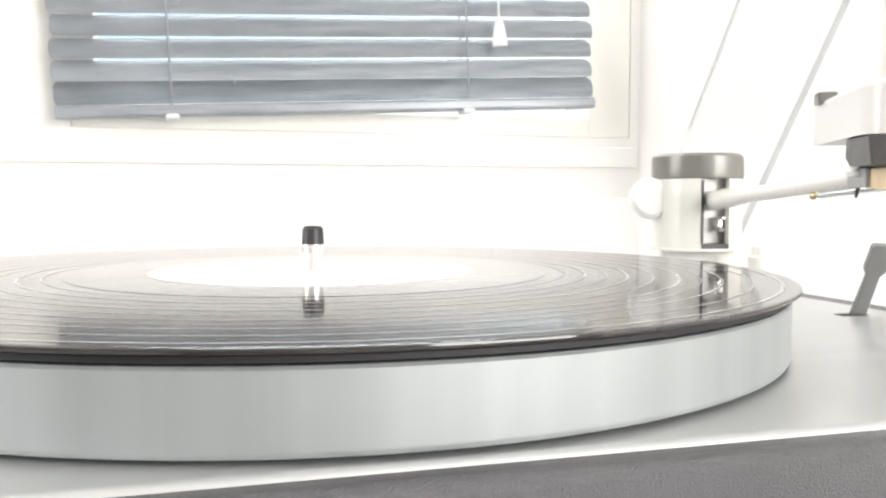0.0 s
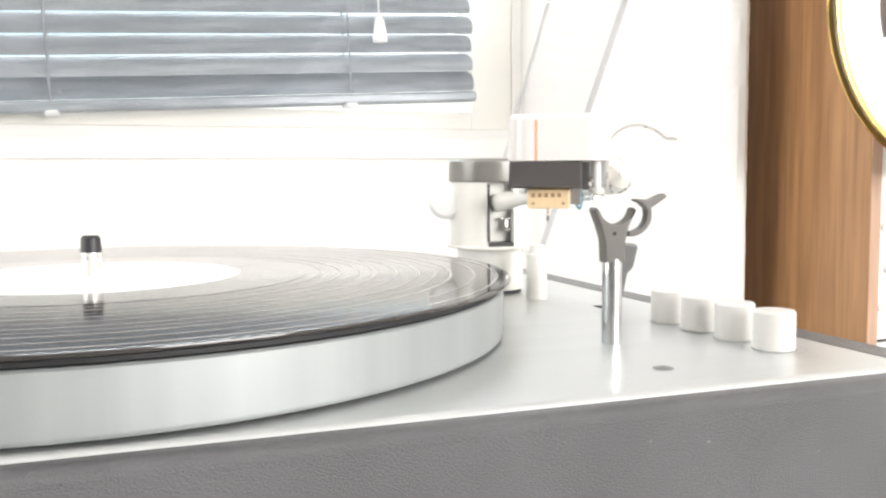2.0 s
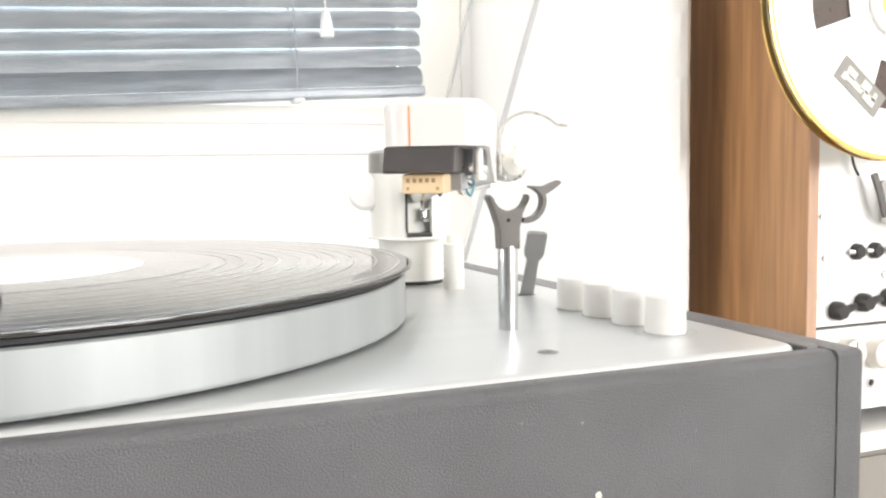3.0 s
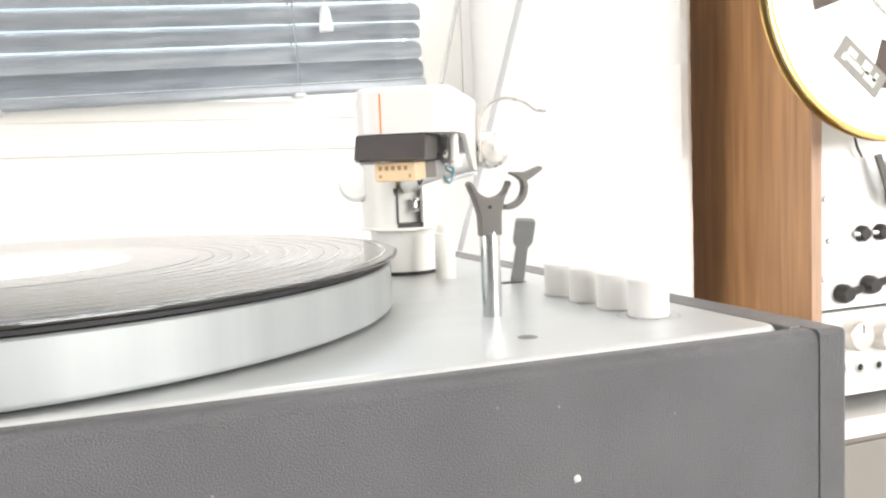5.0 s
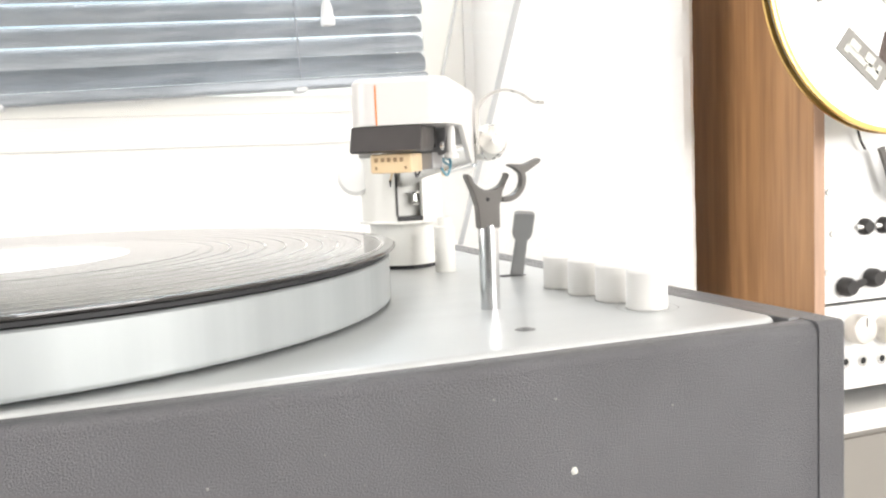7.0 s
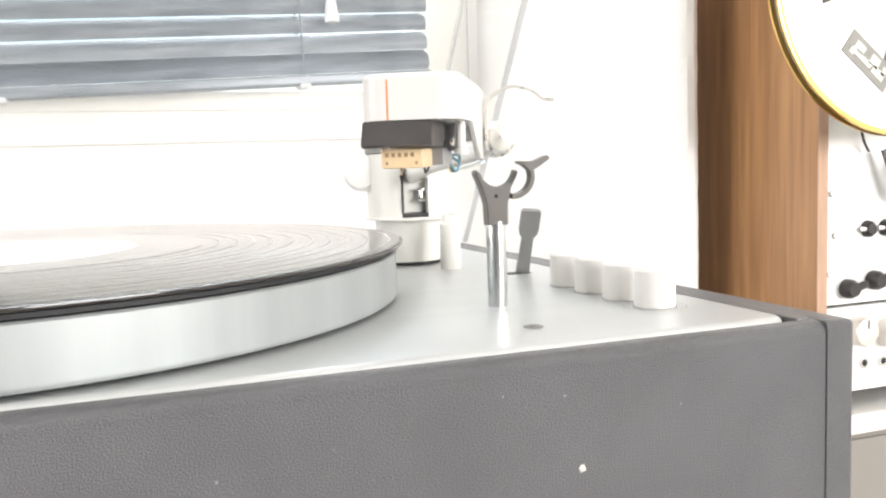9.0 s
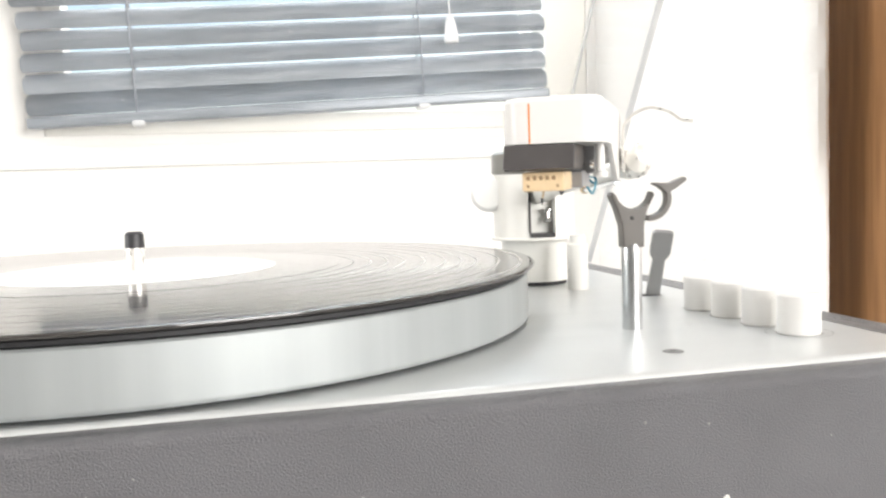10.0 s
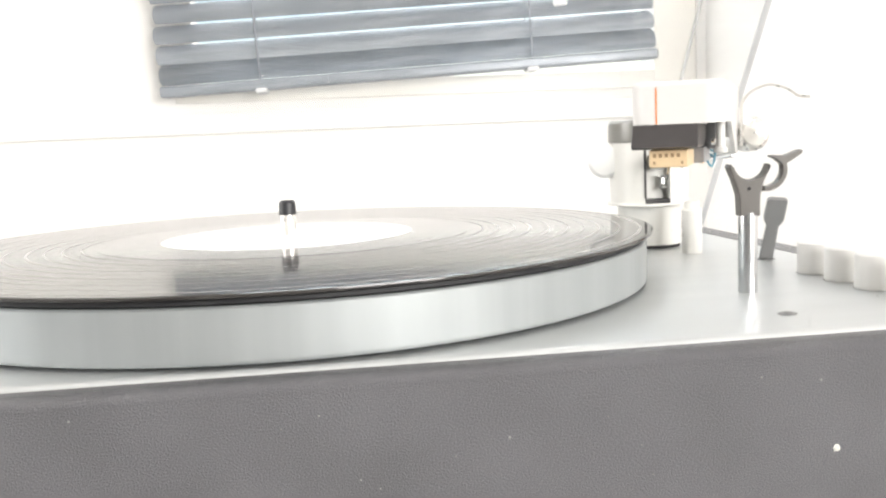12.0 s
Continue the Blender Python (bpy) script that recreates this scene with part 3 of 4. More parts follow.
def arm_rest():
    r = part("arm_rest", moved(lathe([(0, 0), (0.0033, 0), (0.0033, 0.0283), (0, 0.0283)], 32), Matrix.Translation((FX, FY, 0))), CHROME, turntable, "chrome arm rest post")
    # cradle: two horns round the arm's tube, on a block
    u = arc(0.0005, 0.0453, 0.0062, 195, 345, 14)
    outline = [(-0.0034, 0.0265), (0.0035, 0.0265), (0.0036, 0.0335), (0.0048, 0.0385), (0.0072, 0.0437), (0.0066, 0.0445)] + u[::-1] + [(-0.0067, 0.0447), (-0.0073, 0.0437), (-0.0054, 0.0392), (-0.0037, 0.0335)]
    c = part("cradle", moved(prism(outline, 0.0062, 0.0005), Matrix.Translation((FX, FY, 0.0008)) @ pose(0, 0, 0, 0, 0, -7)), FORK_GREY, r, "warm grey plastic cradle")
    part("pin_hole", moved(lathe([(0, 0.0), (0.0006, 0.0), (0.0007, -0.0003)], 14), Matrix.Translation((FX - 0.0009, FY - 0.0032, 0.0369)) @ pose(0, 0, 0, 90, 0, -7)), HOLE, c)
    # curved safety catch that swings out beside the cradle
    inner = arc(0.0066, 0.0422, 0.0056, -100, 22, 16)
    outer = arc(0.0066, 0.0422, 0.0074, -100, 16, 16)
    hook = inner + [(0.0098, 0.0460), (0.0080, 0.0467), (0.0082, 0.0474), (0.0132, 0.0471), (0.0182, 0.0490), (0.0193, 0.0486), (0.0190, 0.0476), (0.0154, 0.0452)] + outer[::-1]
    part("safety_catch", moved(prism(hook, 0.0042, 0.0004), Matrix.Translation((FX, FY + 0.001, 0.0008)) @ pose(0, 0, 0, 0, 0, -7)), FORK_GREY, r, "warm grey curved safety catch")
    return r


arm_rest()


# ---- tonearm, lifted over its rest ----
def tonearm():
    arm = thing("tonearm", "white and grey tonearm raised above its rest, with headshell and cartridge", "tonearm", (TX, TY, DECK))
    # bearing tower
    part("tower_foot", lathe([(0, 0), (0.0152, 0), (0.0152, 0.0016), (0.0146, 0.0018), (0, 0.0018)], 48), RUBBER, arm, "black foot ring")
    part("tower_base", lathe([(0, 0.0018), (0.0158, 0.0018), (0.0160, 0.0022), (0.0160, 0.0218), (0, 0.0218)], 56), HOUSING, arm)
    part("tower_collar", lathe([(0, 0.0218), (0.0208, 0.0218), (0.0210, 0.0224), (0.0208, 0.0231), (0, 0.0231)], 64), HOUSING, arm)
    az = math.atan2(FX - TX, -(FY - TY))     # arm's bearing from -y
    # hollow housing with a slot facing along the arm
    a_mid = -math.pi / 2 + az
    half = math.asin(0.0062 / 0.0194)
    bm = bmesh.new()
    n = 60
    lo, hi = 0.0231, 0.0532
    angles = [a_mid + half + (2 * math.pi - 2 * half) * i / n for i in range(n + 1)]
    ro, ri = 0.0196, 0.0172
    cols = [[bm.verts.new((r * math.cos(a), r * math.sin(a), z)) for r, z in ((ri, lo), (ro, lo), (ro, hi), (ri, hi))] for a in angles]
    for p, q in zip(cols, cols[1:]):
        for k in range(4):
            bm.faces.new((p[k], q[k], q[(k + 1) % 4], p[(k + 1) % 4]))
    bm.faces.new(cols[0]), bm.faces.new(cols[-1])
    part("bearing_housing", bm, HOUSING, arm, "ivory bearing housing with a tall slot")
    part("slot_floor", moved(box(-0.006, 0.006, -0.0192, -0.010, 0.0232, 0.0252), pose(0, 0, 0, 0, 0, math.degrees(az))), KNOB_BLACK, arm)
    part("slot_back", moved(box(-0.0112, 0.0112, -0.0126, -0.0118, 0.0253, 0.0531), pose(0, 0, 0, 0, 0, math.degrees(az))), HOUSING, arm)
    part("slot_post", moved(box(-0.0066, -0.0056, -0.0190, -0.0150, 0.0254, 0.0525), pose(0, 0, 0, 0, 0, math.degrees(az))), KNOB_BLACK, arm)
    part("adjusting_screw", moved(lathe([(0, 0.0305), (0.0022, 0.0305), (0.0026, 0.0312), (0.0012, 0.0325), (0.0010, 0.0355), (0.0030, 0.0360), (0.0030, 0.0366), (0, 0.0366)], 20), pose(0.0012, -0.0165, 0.0, 0, 0, math.degrees(az))), STEEL, arm)
    part("tower_cap", lathe([(0, 0.0534), (0.0196, 0.0534), (0.0199, 0.0540), (0.0199, 0.0612), (0.0196, 0.0630), (0.0182, 0.0642), (0.0, 0.0650)], 64), CAP_GREY, arm, "olive grey domed cap")
    post = lathe([(0, 0), (0.0047, 0), (0.0047, 0.0205), (0.0034, 0.0212), (0.0034, 0.0248), (0, 0.0250)], 28)
    part("lift_post", moved(post, Matrix.Translation((0.0085, -0.0345, 0))), HOUSING, arm, "ivory arm lift post")

    # everything below is built along +x (towards the head), then turned to the arm's bearing
    def local(bm):
        m = pose(0, 0, 0, 0, 0, -90 + math.degrees(az))
        return moved(bm, m)

    rise = radians(4.5)
    z0 = 0.0425

    def ax(s):
        return z0 + s * math.tan(rise)
    part("arm_tube", local(tube([(-0.016, 0, ax(-0.016)), (0.012, 0, ax(0.012)), (0.030, 0, ax(0.03)), (0.045, 0, ax(0.045)), (0.136, 0, ax(0.136))], [0.0040, 0.0044, 0.0042, 0.0030, 0.0030], 20)), HOUSING, arm, "white arm tube thickening towards the pivot")
    part("tube_end", local(tube([(0.128, 0.0025, ax(0.128) + 0.0022), (0.1335, 0.0025, ax(0.1335) + 0.0022), (0.136, 0.0025, ax(0.136) + 0.0022), (0.1415, 0.0025, ax(0.1415) + 0.0022), (0.1452, 0.0025, ax(0.1452) + 0.0022), (0.1470, 0.0025, ax(0.147) + 0.0022)], [0.0034, 0.0052, 0.0060, 0.0060, 0.0044, 0.0012], 28)), SATIN, arm, "rounded satin tube end")
    part("trim_rod", local(tube([(0.095, -0.001, ax(0.095) - 0.0042), (0.134, -0.001, ax(0.134) - 0.0042)], 0.0011, 12)), STEEL, arm)
    part("rod_tip", local(tube([(0.092, -0.001, ax(0.095) - 0.0042), (0.095, -0.001, ax(0.095) - 0.0042)], 0.0014, 12)), BRASS, arm)
    knob = lathe([(0, -0.006), (0.0070, -0.006), (0.0088, -0.0045), (0.0092, 0.0), (0.0088, 0.0045), (0.0070, 0.006), (0, 0.006)], 40)
    part("side_knob", moved(knob, Matrix.Translation((-0.0215, 0.003, 0.0446)) @ pose(0, 0, 0, 90, 0, -20)), WHITE_PAINT, arm, "round white knob beside the housing")

    # headshell: origin at its rear, x towards the front, y to the outer side
    beta = 22.0
    zt, zb = 0.0123, 0.0

    def shell(bm):
        # in the arm's frame the outer side is +y
        m = pose(0.147, 0.0, ax(0.147) + 0.0064, 0, 0, -beta) @ pose(0, -0.0175, 0, 0, 0.5, 0)
        return local(moved(bm, m))
    W2, L = 0.0134, 0.0625
    # top hood: rounded box with open underside look, long side flange falling at the rear
    hood = bmesh.new()
    rr = 0.006
    ring = [(L - rr + rr * math.cos(a), -W2 + rr + rr * math.sin(a)) for a in np.linspace(-math.pi / 2, 0, 8)]
    ring += [(L - rr + rr * math.cos(a), W2 - rr + rr * math.sin(a)) for a in np.linspace(0, math.pi / 2, 8)]
    ring += [(0.0, W2), (0.0, -W2)]
    f = hood.faces.new([hood.verts.new((x, y, zb)) for x, y in ring])
    e = bmesh.ops.extrude_face_region(hood, geom=[f])
    bmesh.ops.translate(hood, vec=(0, 0, zt - zb), verts=[v for v in e["geom"] if isinstance(v, bmesh.types.BMVert)])
    top = [g for g in hood.edges if g.verts[0].co.z > zt - 1e-6 and g.verts[1].co.z > zt - 1e-6]
    bmesh.ops.bevel(hood, geom=top, offset=0.0016, segments=3, profile=0.5, affect='EDGES')
    sh = part("headshell", shell(hood), SHELL, arm, "white lacquered headshell")
    flange = [(0.0, 0.0002), (0.0340, 0.0002), (0.0290, -0.0015), (0.0130, -0.0100), (0.0095, -0.0112), (0.0, -0.0112)]
    part("side_flange", shell(moved(prism(flange, 0.0016, 0.0003), Matrix.Translation((0, W2 - 0.0009, 0)))), SHELL, sh)
    part("rear_collar", shell(box(-0.0055, -0.0002, 0.0030, W2, -0.0055, zt - 0.001, 0.0008)), SHELL, sh)
    part("marker_line", shell(box(L - 0.00005, L + 0.00012, -0.0060, -0.00560, 0.0, zt - 0.0018)), ORANGE, sh, "thin orange line")
    part("lock_tab", shell(box(0.006, 0.0125, -W2 - 0.0012, -W2 + 0.004, zt - 0.0012, zt + 0.0022, 0.0005)), CAP_GREY, sh, "grey locking tab")
    k = spline([(0.001, W2 + 0.0012, -0.0085), (0.001, W2 + 0.0012, 0.004), (0.001, W2 + 0.0020, 0.0072), (0.001, W2 + 0.0055, 0.0104), (0.001, W2 + 0.0105, 0.0117), (0.001, W2 + 0.0160, 0.0100), (0.001, W2 + 0.0195, 0.0074), (0.001, W2 + 0.0230, 0.0070)], 6)
    part("finger_lift", shell(ribbon(k, (0.0042, 0, 0), 0.0008)), SATIN, sh, "curved steel finger lift")
    # cartridge under the hood
    guard = [(0.0400, -0.0002), (0.0622, -0.0002), (0.0655, -0.0066), (0.0640, -0.0072), (0.0440, -0.0070), (0.0395, -0.0052)]
    cart = part("cartridge", shell(moved(prism(guard, 0.0190, 0.0006), Matrix.Translation((0, -0.0034, 0)))), CART_BLACK, sh, "black cartridge with flared finger guard")
    part("stylus_block", shell(box(0.0450, 0.0620, -0.0082, 0.0030, -0.0126, -0.0074, 0.0006)), CREAM, cart, "cream stylus holder with faded print")
    for i in range(5):
        y = -0.0070 + i * 0.0017
        part("print_bar", shell(box(0.0620, 0.0621, y, y + 0.0009, -0.0096, -0.0085)), PRINT, cart)
    for y in (-0.0069, 0.0010):
        part("print_bar", shell(box(0.0620, 0.0621, y, y + 0.0006, -0.0116, -0.0108)), PRINT, cart)
    part("stylus", shell(tube([(0.0600, -0.0027, -0.0124), (0.0638, -0.0027, -0.0148)], 0.0003, 8)), STEEL, cart)
    part("stylus_tip", shell(tube([(0.0636, -0.0027, -0.0144), (0.0638, -0.0027, -0.0162)], [0.0004, 0.0001], 8)), HOLE, cart)
    part("motor_block", shell(box(0.0250, 0.0448, -0.0092, 0.0060, -0.0122, -0.0074, 0.0004)), CART_GREY, cart, "grey metal cartridge body")
    part("mount_block", shell(box(0.0225, 0.0340, -0.0085, 0.0085, -0.0084, -0.0004, 0.0004)), CART_GREY, cart)
    for y in (-0.0100, 0.0102):
        part("mount_screw", shell(moved(lathe([(0, -0.0094), (0.0021, -0.0094), (0.0022, -0.0082), (0.0014, -0.0076), (0.0014, 0.0), (0, 0)], 20), Matrix.Translation((0.0368, y, 0)))), BUTTON, cart, "white nylon mounting screw")
    part("guard_pivot", shell(moved(lathe([(0, -0.0006), (0.0011, -0.0006), (0.0013, 0.0003), (0, 0.0006)], 16), Matrix.Translation((0.0430, 0.0086, -0.0058)) @ pose(0, 0, 0, -90, 0, 0))), STEEL, cart)
    for i in range(4):
        part("rib", shell(box(0.0372, 0.0385, -0.006 + 0.0035 * i, -0.0045 + 0.0035 * i, -0.006, -0.0003)), CART_BLACK, cart)
    for i, (y, z) in enumerate(((-0.004, -0.0030), (0.0035, -0.0030), (-0.004, -0.0108), (0.0035, -0.0108))):
        part("contact_pin", shell(tube([(0.0165, y, z), (0.0235, y, z)], 0.0009, 10)), BRASS, cart, "brass contact pin")
        wire = spline([(0.0170, y, z), (0.0130, y * 1.3 + 0.001, z - 0.004), (0.0085, y * 1.2 + 0.002, -0.0125 + 0.0008 * i), (0.0030, y * 0.6, -0.0090), (-0.002, y * 0.4, -0.0040)], 6)
        part("lead_wire", shell(tube(wire, 0.0004, 6)), WIRE_BLUE if i % 2 else WIRE_DARK, cart)
    return arm


tonearm()


# ---- clear lid, propped open ----
def lid():
    hd = Vector((0, -0.582, 0.813))          # along the open side walls
    nd = Vector((0, 0.813, 0.582))           # from open rim to lid top
    m = Matrix(((1, hd.x, nd.x, 0), (0, hd.y, nd.y, 0.1225), (0, hd.z, nd.z, DECK + 0.0025), (0, 0, 0, 1)))
    ob = new("dust_cover")
    ob.matrix_basis = m
    tagged(ob, "clear acrylic turntable lid standing open", "lid")
    x0, x1, ln, hh, th = -0.2185, 0.2365, 0.330, 0.0755, 0.003
    sides = []
    for name, b in (("top_sheet", box(x0, x1, 0, ln, hh - th, hh)), ("side_sheet", box(x1 - th, x1, 0, ln, 0.0005, hh - th - 0.0002)), ("side_sheet", box(x0, x0 + th, 0, ln, 0.0005, hh - th - 0.0002)),
                    ("front_sheet", box(x0 + th, x1 - th, ln - th, ln, 0.0005, hh - th - 0.0002))):
        p = part(name, b, CLEAR, ob, "clear acrylic sheet", 0)
        p.visible_shadow = False
        sides.append(p)
    for xa in (x1, x0 + th):
        part("rim_edge", box(xa - th + 0.0001, xa - 0.0001, 0, ln, -0.0009, 0.0004), ACRYLIC_EDGE, ob, "grey cut acrylic edge")
    rnd = random.Random(21)
    for i in range(26):
        bm = bmesh.new()
        bmesh.ops.create_icosphere(bm, subdivisions=1, radius=rnd.uniform(0.00015, 0.00035))
        for v in bm.verts:
            v.co.y *= rnd.uniform(1.0, 3.2)
            v.co.z *= 0.4
        part("dust_speck", moved(bm, pose(rnd.uniform(-0.15, 0.22), rnd.uniform(0.03, 0.30), hh + 0.0001, 0, 0, rnd.uniform(0, 180))), LABEL, sides[0])
    part("top_edge", box(x1 - 0.0005, x1 + 0.0003, 0.045, ln, hh - 0.0014, hh + 0.0003), ACRYLIC_EDGE, ob)
    return ob


lid()


# ---- tape recorder ----
def tape_recorder():
    yf = 0.250
    zb, zt = DECK - 0.1745, DECK + 0.36
    t = thing("tape_recorder", "tape recorder with walnut side panels and silver front on a cabinet", "tape recorder", (0, 0, 0.0055))
    part("side_panel", box(0.6076, 0.6190, 0.246, 0.437, zb, zt, 0.001), WOOD, t, "walnut veneered side panel")
    part("panel_edging", box(0.6079, 0.6187, 0.2452, 0.2458, zb + 0.001, zt - 0.001), PANEL_EDGE, t, "pale front edging")
    part("side_panel", box(1.030, 1.042, 0.246, 0.437, zb, zt, 0.001), WOOD, t, "walnut veneered side panel")
    part("case", box(0.6192, 1.0298, 0.256, 0.435, zb + 0.002, zt - 0.002), KNOB_BLACK, t)
    part("upper_front", box(0.6192, 1.0298, yf, 0.2555, DECK - 0.093, zt - 0.003, 0.001), PANEL, t, "silver upper front panel")
    part("lower_front", box(0.6192, 1.0298, yf - 0.002, 0.2555, zb + 0.003, DECK - 0.095, 0.001), PANEL, t, "silver lower control panel")
    for x in (0.645, 1.0):
        for y in (0.268, 0.33):
            part("foot", moved(lathe([(0, 0), (0.009, 0), (0.0105, 0.002), (0.0105, 0.0155), (0, 0.0155)], 20), Matrix.Translation((x, y, DECK - 0.1885))), RUBBER, t)

    def facing(bm, x, z, y=yf):
        return moved(bm, Matrix.Translation((x, y, DECK + z)) @ pose(0, 0, 0, 90, 0, 0))
    for x, z in ((0.6263, 0.0046), (0.6303, -0.0317), (0.6245, -0.0650), (0.70, -0.05), (0.66, 0.09)):
        part("screw", facing(lathe([(0.0030, 0), (0.0030, 0.0012), (0.0022, 0.0020), (0, 0.0021)], 18), x, z), STEEL, t)
    # transport keys and tape guides
    for x, z in ((0.667, -0.0276), (0.688, -0.0275), (0.71, -0.0275)):
        k = part("transport_key", facing(lathe([(0.0075, 0), (0.0072, 0.004), (0.0050, 0.007), (0, 0.007)], 20), x, z), KNOB_BLACK, t, "black transport key")
        part("key_stem", facing(tube([(-0.010, 0, 0.002), (-0.004, 0, 0.004)], 0.0024, 8), x, z), STEEL, k)
    for x, z in ((0.6445, -0.0790), (0.6745, -0.0735), (0.705, -0.071)):
        k = part("toggle", facing(lathe([(0.0085, 0), (0.0085, 0.006), (0.006, 0.011), (0, 0.0112)], 24), x, z), KNOB_BLACK, t, "black toggle knob")
        part("toggle_bar", facing(tube([(0.004, 0.0005, 0.006), (0.016, 0.004, 0.008)], [0.0042, 0.0030], 10), x, z), KNOB_BLACK, k)
    for x, z in ((0.655, -0.1165), (0.690, -0.1200), (0.725, -0.121)):
        k = part("control_knob", facing(lathe([(0.0135, 0), (0.0135, 0.010), (0.012, 0.013), (0.010, 0.0135), (0, 0.0135)], 32), x, z, yf - 0.002), KNOB_CREAM, t, "brushed control knob")
        part("knob_line", facing(box(-0.0006, 0.0006, 0.003, 0.011, 0.0134, 0.0138), x, z, yf - 0.002), KNOB_BLACK, k)
    for x, z in ((0.6434, -0.1457), (0.6633, -0.1467), (0.685, -0.147)):
        k = part("jack_socket", facing(lathe([(0.0058, 0), (0.0055, 0.0012), (0.0030, 0.0014), (0.0030, 0.0006), (0, 0.0006)], 24), x, z, yf - 0.002), STEEL, t)
        part("jack_hole", facing(lathe([(0.0030, 0.00145), (0, 0.00146)], 18), x, z, yf - 0.002), HOLE, k)
    g = part("head_cover", box(0.693, 0.80, yf - 0.028, yf - 0.0005, DECK - 0.004, DECK + 0.036, 0.004), PANEL, t, "silver head cover")
    part("guide_arm", ribbon([(0.6735, yf - 0.012, DECK + 0.041), (0.680, yf - 0.013, DECK + 0.024), (0.687, yf - 0.013, DECK + 0.003)], (0.0055, 0.0, 0.0016), 0.003), FORK_GREY, t, "grey slanted tape guide arm")
    part("tension_arm", tube(spline([(0.655, yf - 0.004, DECK + 0.060), (0.657, yf - 0.006, DECK + 0.048), (0.662, yf - 0.006, DECK + 0.040)], 5), 0.0011, 8), KNOB_BLACK, t)
    part("tape_path", tube(spline([(0.683, yf - 0.02, DECK + 0.062), (0.688, yf - 0.02, DECK + 0.047), (0.697, yf - 0.02, DECK + 0.040)], 5), 0.0012, 8), KNOB_BLACK, t)
    return t


tape_recorder()


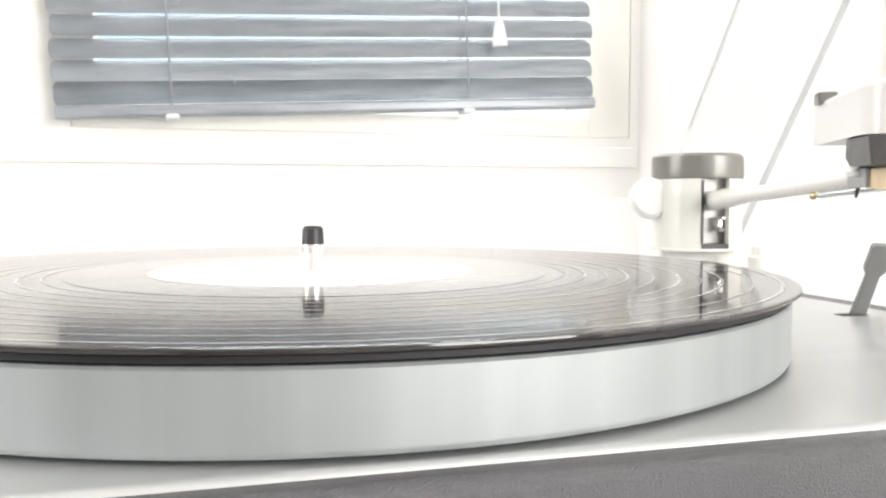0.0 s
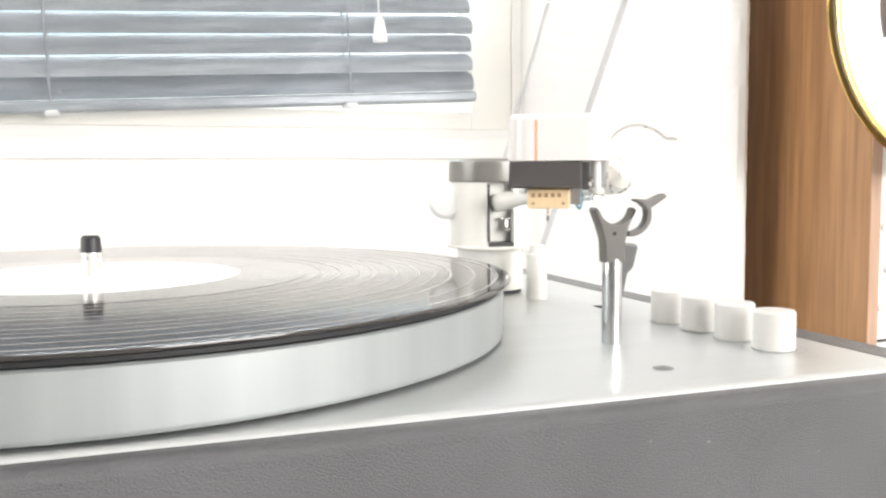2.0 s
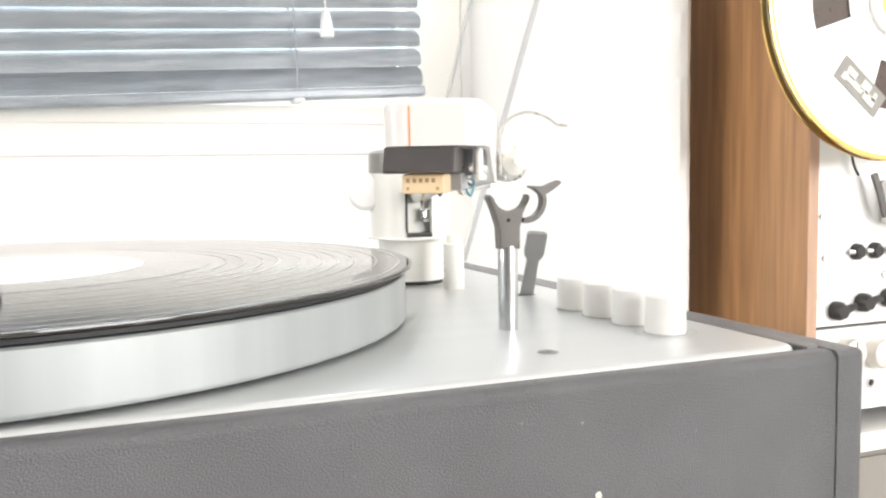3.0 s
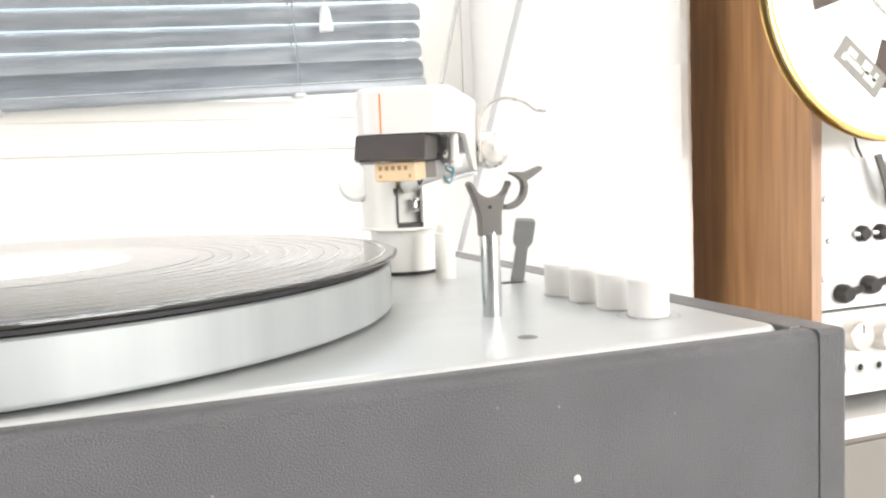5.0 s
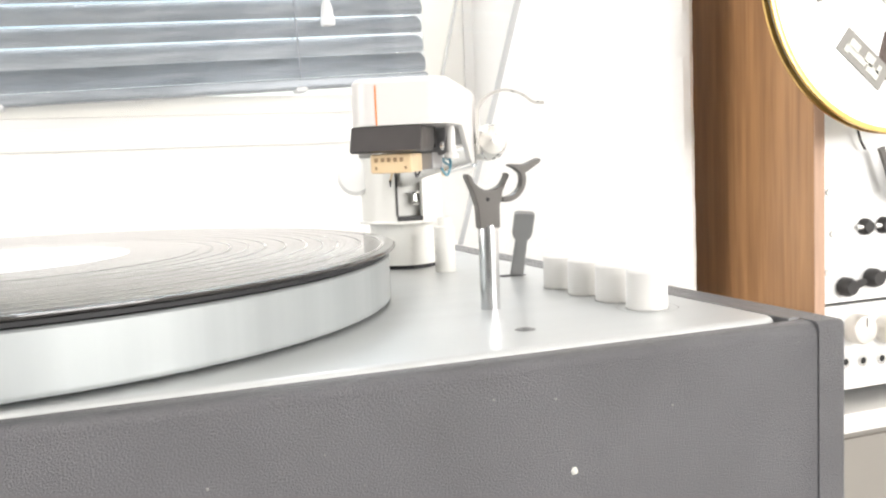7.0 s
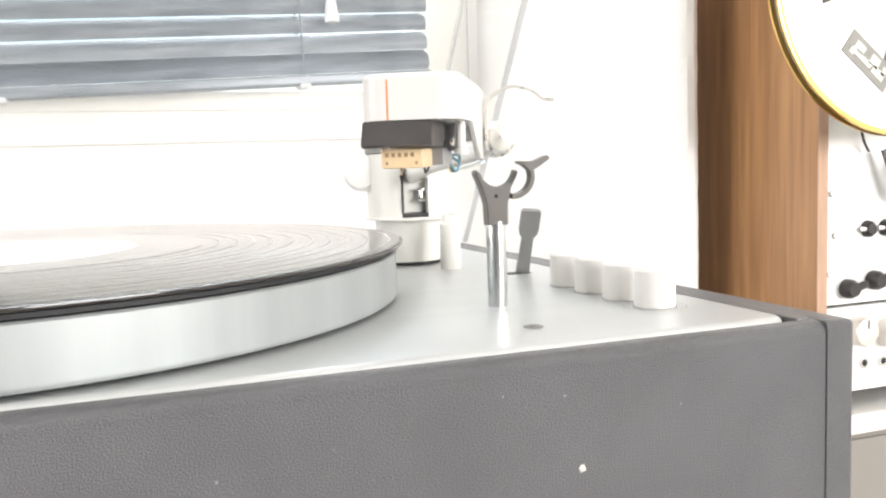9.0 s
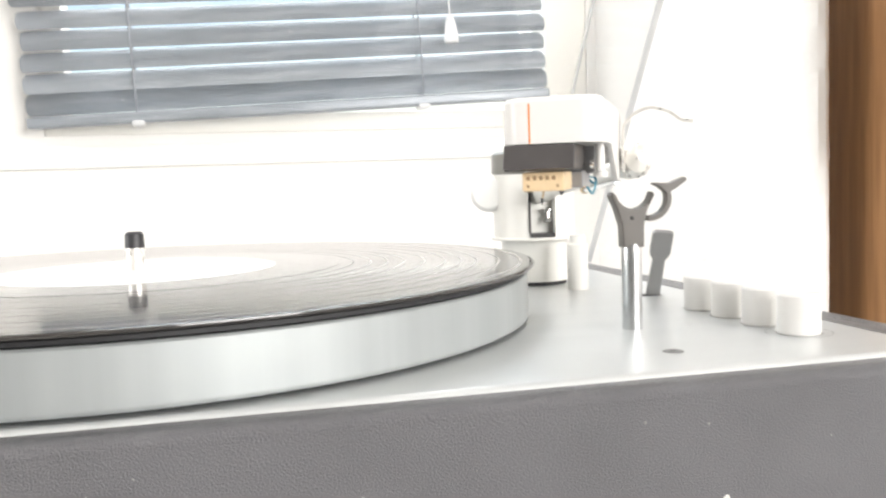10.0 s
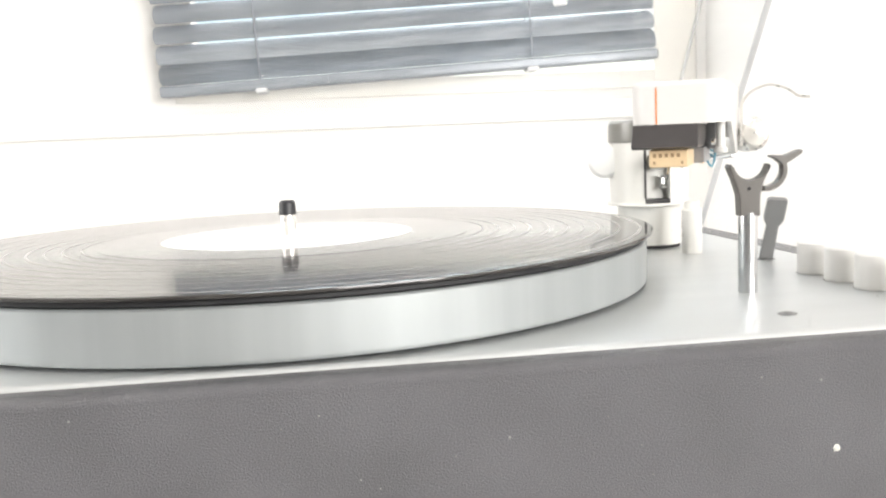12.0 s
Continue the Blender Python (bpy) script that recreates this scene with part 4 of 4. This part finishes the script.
def tape_reel():
    cx, cz, R = 0.6515, DECK + 0.1870, 0.1297
    r = thing("tape_reel", "silver metal tape reel with gold rim on the recorder", "tape reel", (cx, 0.2, cz), turn=(90, 0, 0))
    n = 120

    def flange(z0, z1):
        """Disc with three large windows between its spokes."""
        bm = bmesh.new()
        a_in, a_out = 0.050, 0.088
        radii = [0.012, a_in, a_out, R - 0.004]
        grid = [[[bm.verts.new((q * math.cos(2 * math.pi * i / n), q * math.sin(2 * math.pi * i / n), z)) for i in range(n)] for q in radii] for z in (z0, z1)]

        def hollow(k, i):
            # windows are centred on 45, 165 and 285 degrees
            deg = 360 * (i + 0.5) / n
            return k == 1 and any(abs((deg - c + 180) % 360 - 180) < 34 for c in (165, 285, 45))
        for k in range(3):
            for i in range(n):
                j = (i + 1) % n
                if hollow(k, i):
                    continue
                for s in (0, 1):
                    bm.faces.new((grid[s][k][i], grid[s][k][j], grid[s][k + 1][j], grid[s][k + 1][i]))
                for kk in (k, k + 1):
                    if (kk == 0 or kk == 3 or hollow(kk - 1 if kk == k else kk, i)):
                        bm.faces.new((grid[0][kk][i], grid[0][kk][j], grid[1][kk][j], grid[1][kk][i]))
                for q, side in ((i, (i - 1) % n), (j, j)):
                    if hollow(k, side):
                        bm.faces.new((grid[0][k][q], grid[0][k + 1][q], grid[1][k + 1][q], grid[1][k][q]))
        return bm
    fl = part("front_flange", flange(0.0, 0.0012), REEL_METAL, r, "silver front flange with windows")
    part("gold_rim", lathe([(R - 0.0042, -0.0006), (R - 0.002, -0.0012), (R, -0.0008), (R, 0.0016), (R - 0.002, 0.0020), (R - 0.0042, 0.0014)], 120, True), GOLD, fl, "gold anodised rim")
    part("back_flange", flange(-0.0085, -0.0075), REEL_METAL, r)
    part("back_rim", lathe([(R - 0.0042, -0.0088), (R, -0.0090), (R, -0.0070), (R - 0.0042, -0.0072)], 120, True), GOLD, r)
    part("tape_pack", lathe([(0.045, -0.0072), (0.090, -0.0072), (0.090, -0.0006), (0.045, -0.0006)], 96, True), TAPE, r, "brown tape wound on the hub")
    part("hub", lathe([(0.010, -0.030), (0.030, -0.030), (0.030, 0.004), (0.026, 0.006), (0.010, 0.006)], 48, True), REEL_METAL, r)
    part("hub_ring", lathe([(0.012, 0.0014), (0.021, 0.0014), (0.021, 0.0066), (0.012, 0.0070)], 48, True), GOLD, r, "gold hub ring")
    part("spindle_shaft", lathe([(0, -0.046), (0.009, -0.046), (0.009, 0.010), (0, 0.011)], 24), STEEL, r)
    # badge on the lower flange
    bd = part("badge", moved(box(-0.0270, 0.0270, -0.0105, 0.0105, 0.0013, 0.0019), pose(-0.0375, -0.0700, 0, 0, 0, -38)), PLATE_GREY, fl, "grey badge with a pale mark")
    for x0, x1, y0, y1 in ((-0.019, -0.008, -0.001, 0.006), (-0.016, 0.004, -0.005, 0.000), (0.000, 0.010, -0.001, 0.0075), (0.006, 0.020, -0.006, 0.001), (0.015, 0.019, -0.001, 0.006), (-0.021, -0.016, -0.007, -0.001)):
        part("mark_bar", moved(box(x0, x1, y0, y1, 0.0020, 0.0022), pose(-0.0375, -0.0700, 0, 0, 0, -38)), BADGE_LIGHT, bd)
    return r


tape_reel()


def white_case():
    c = thing("plastic_jar", "small glossy white plastic jar standing beside the tape recorder", "jar", (0.496, 0.264, DECK - 0.1830))
    part("jar_body", lathe([(0, 0), (0.021, 0), (0.0235, 0.002), (0.0235, 0.083), (0.021, 0.091), (0, 0.091)], 40), BUTTON, c)
    part("jar_lid", lathe([(0, 0.0912), (0.0250, 0.0912), (0.0258, 0.093), (0.0258, 0.105), (0.0235, 0.1092), (0, 0.1098)], 40), BUTTON, c)
    return c


white_case()
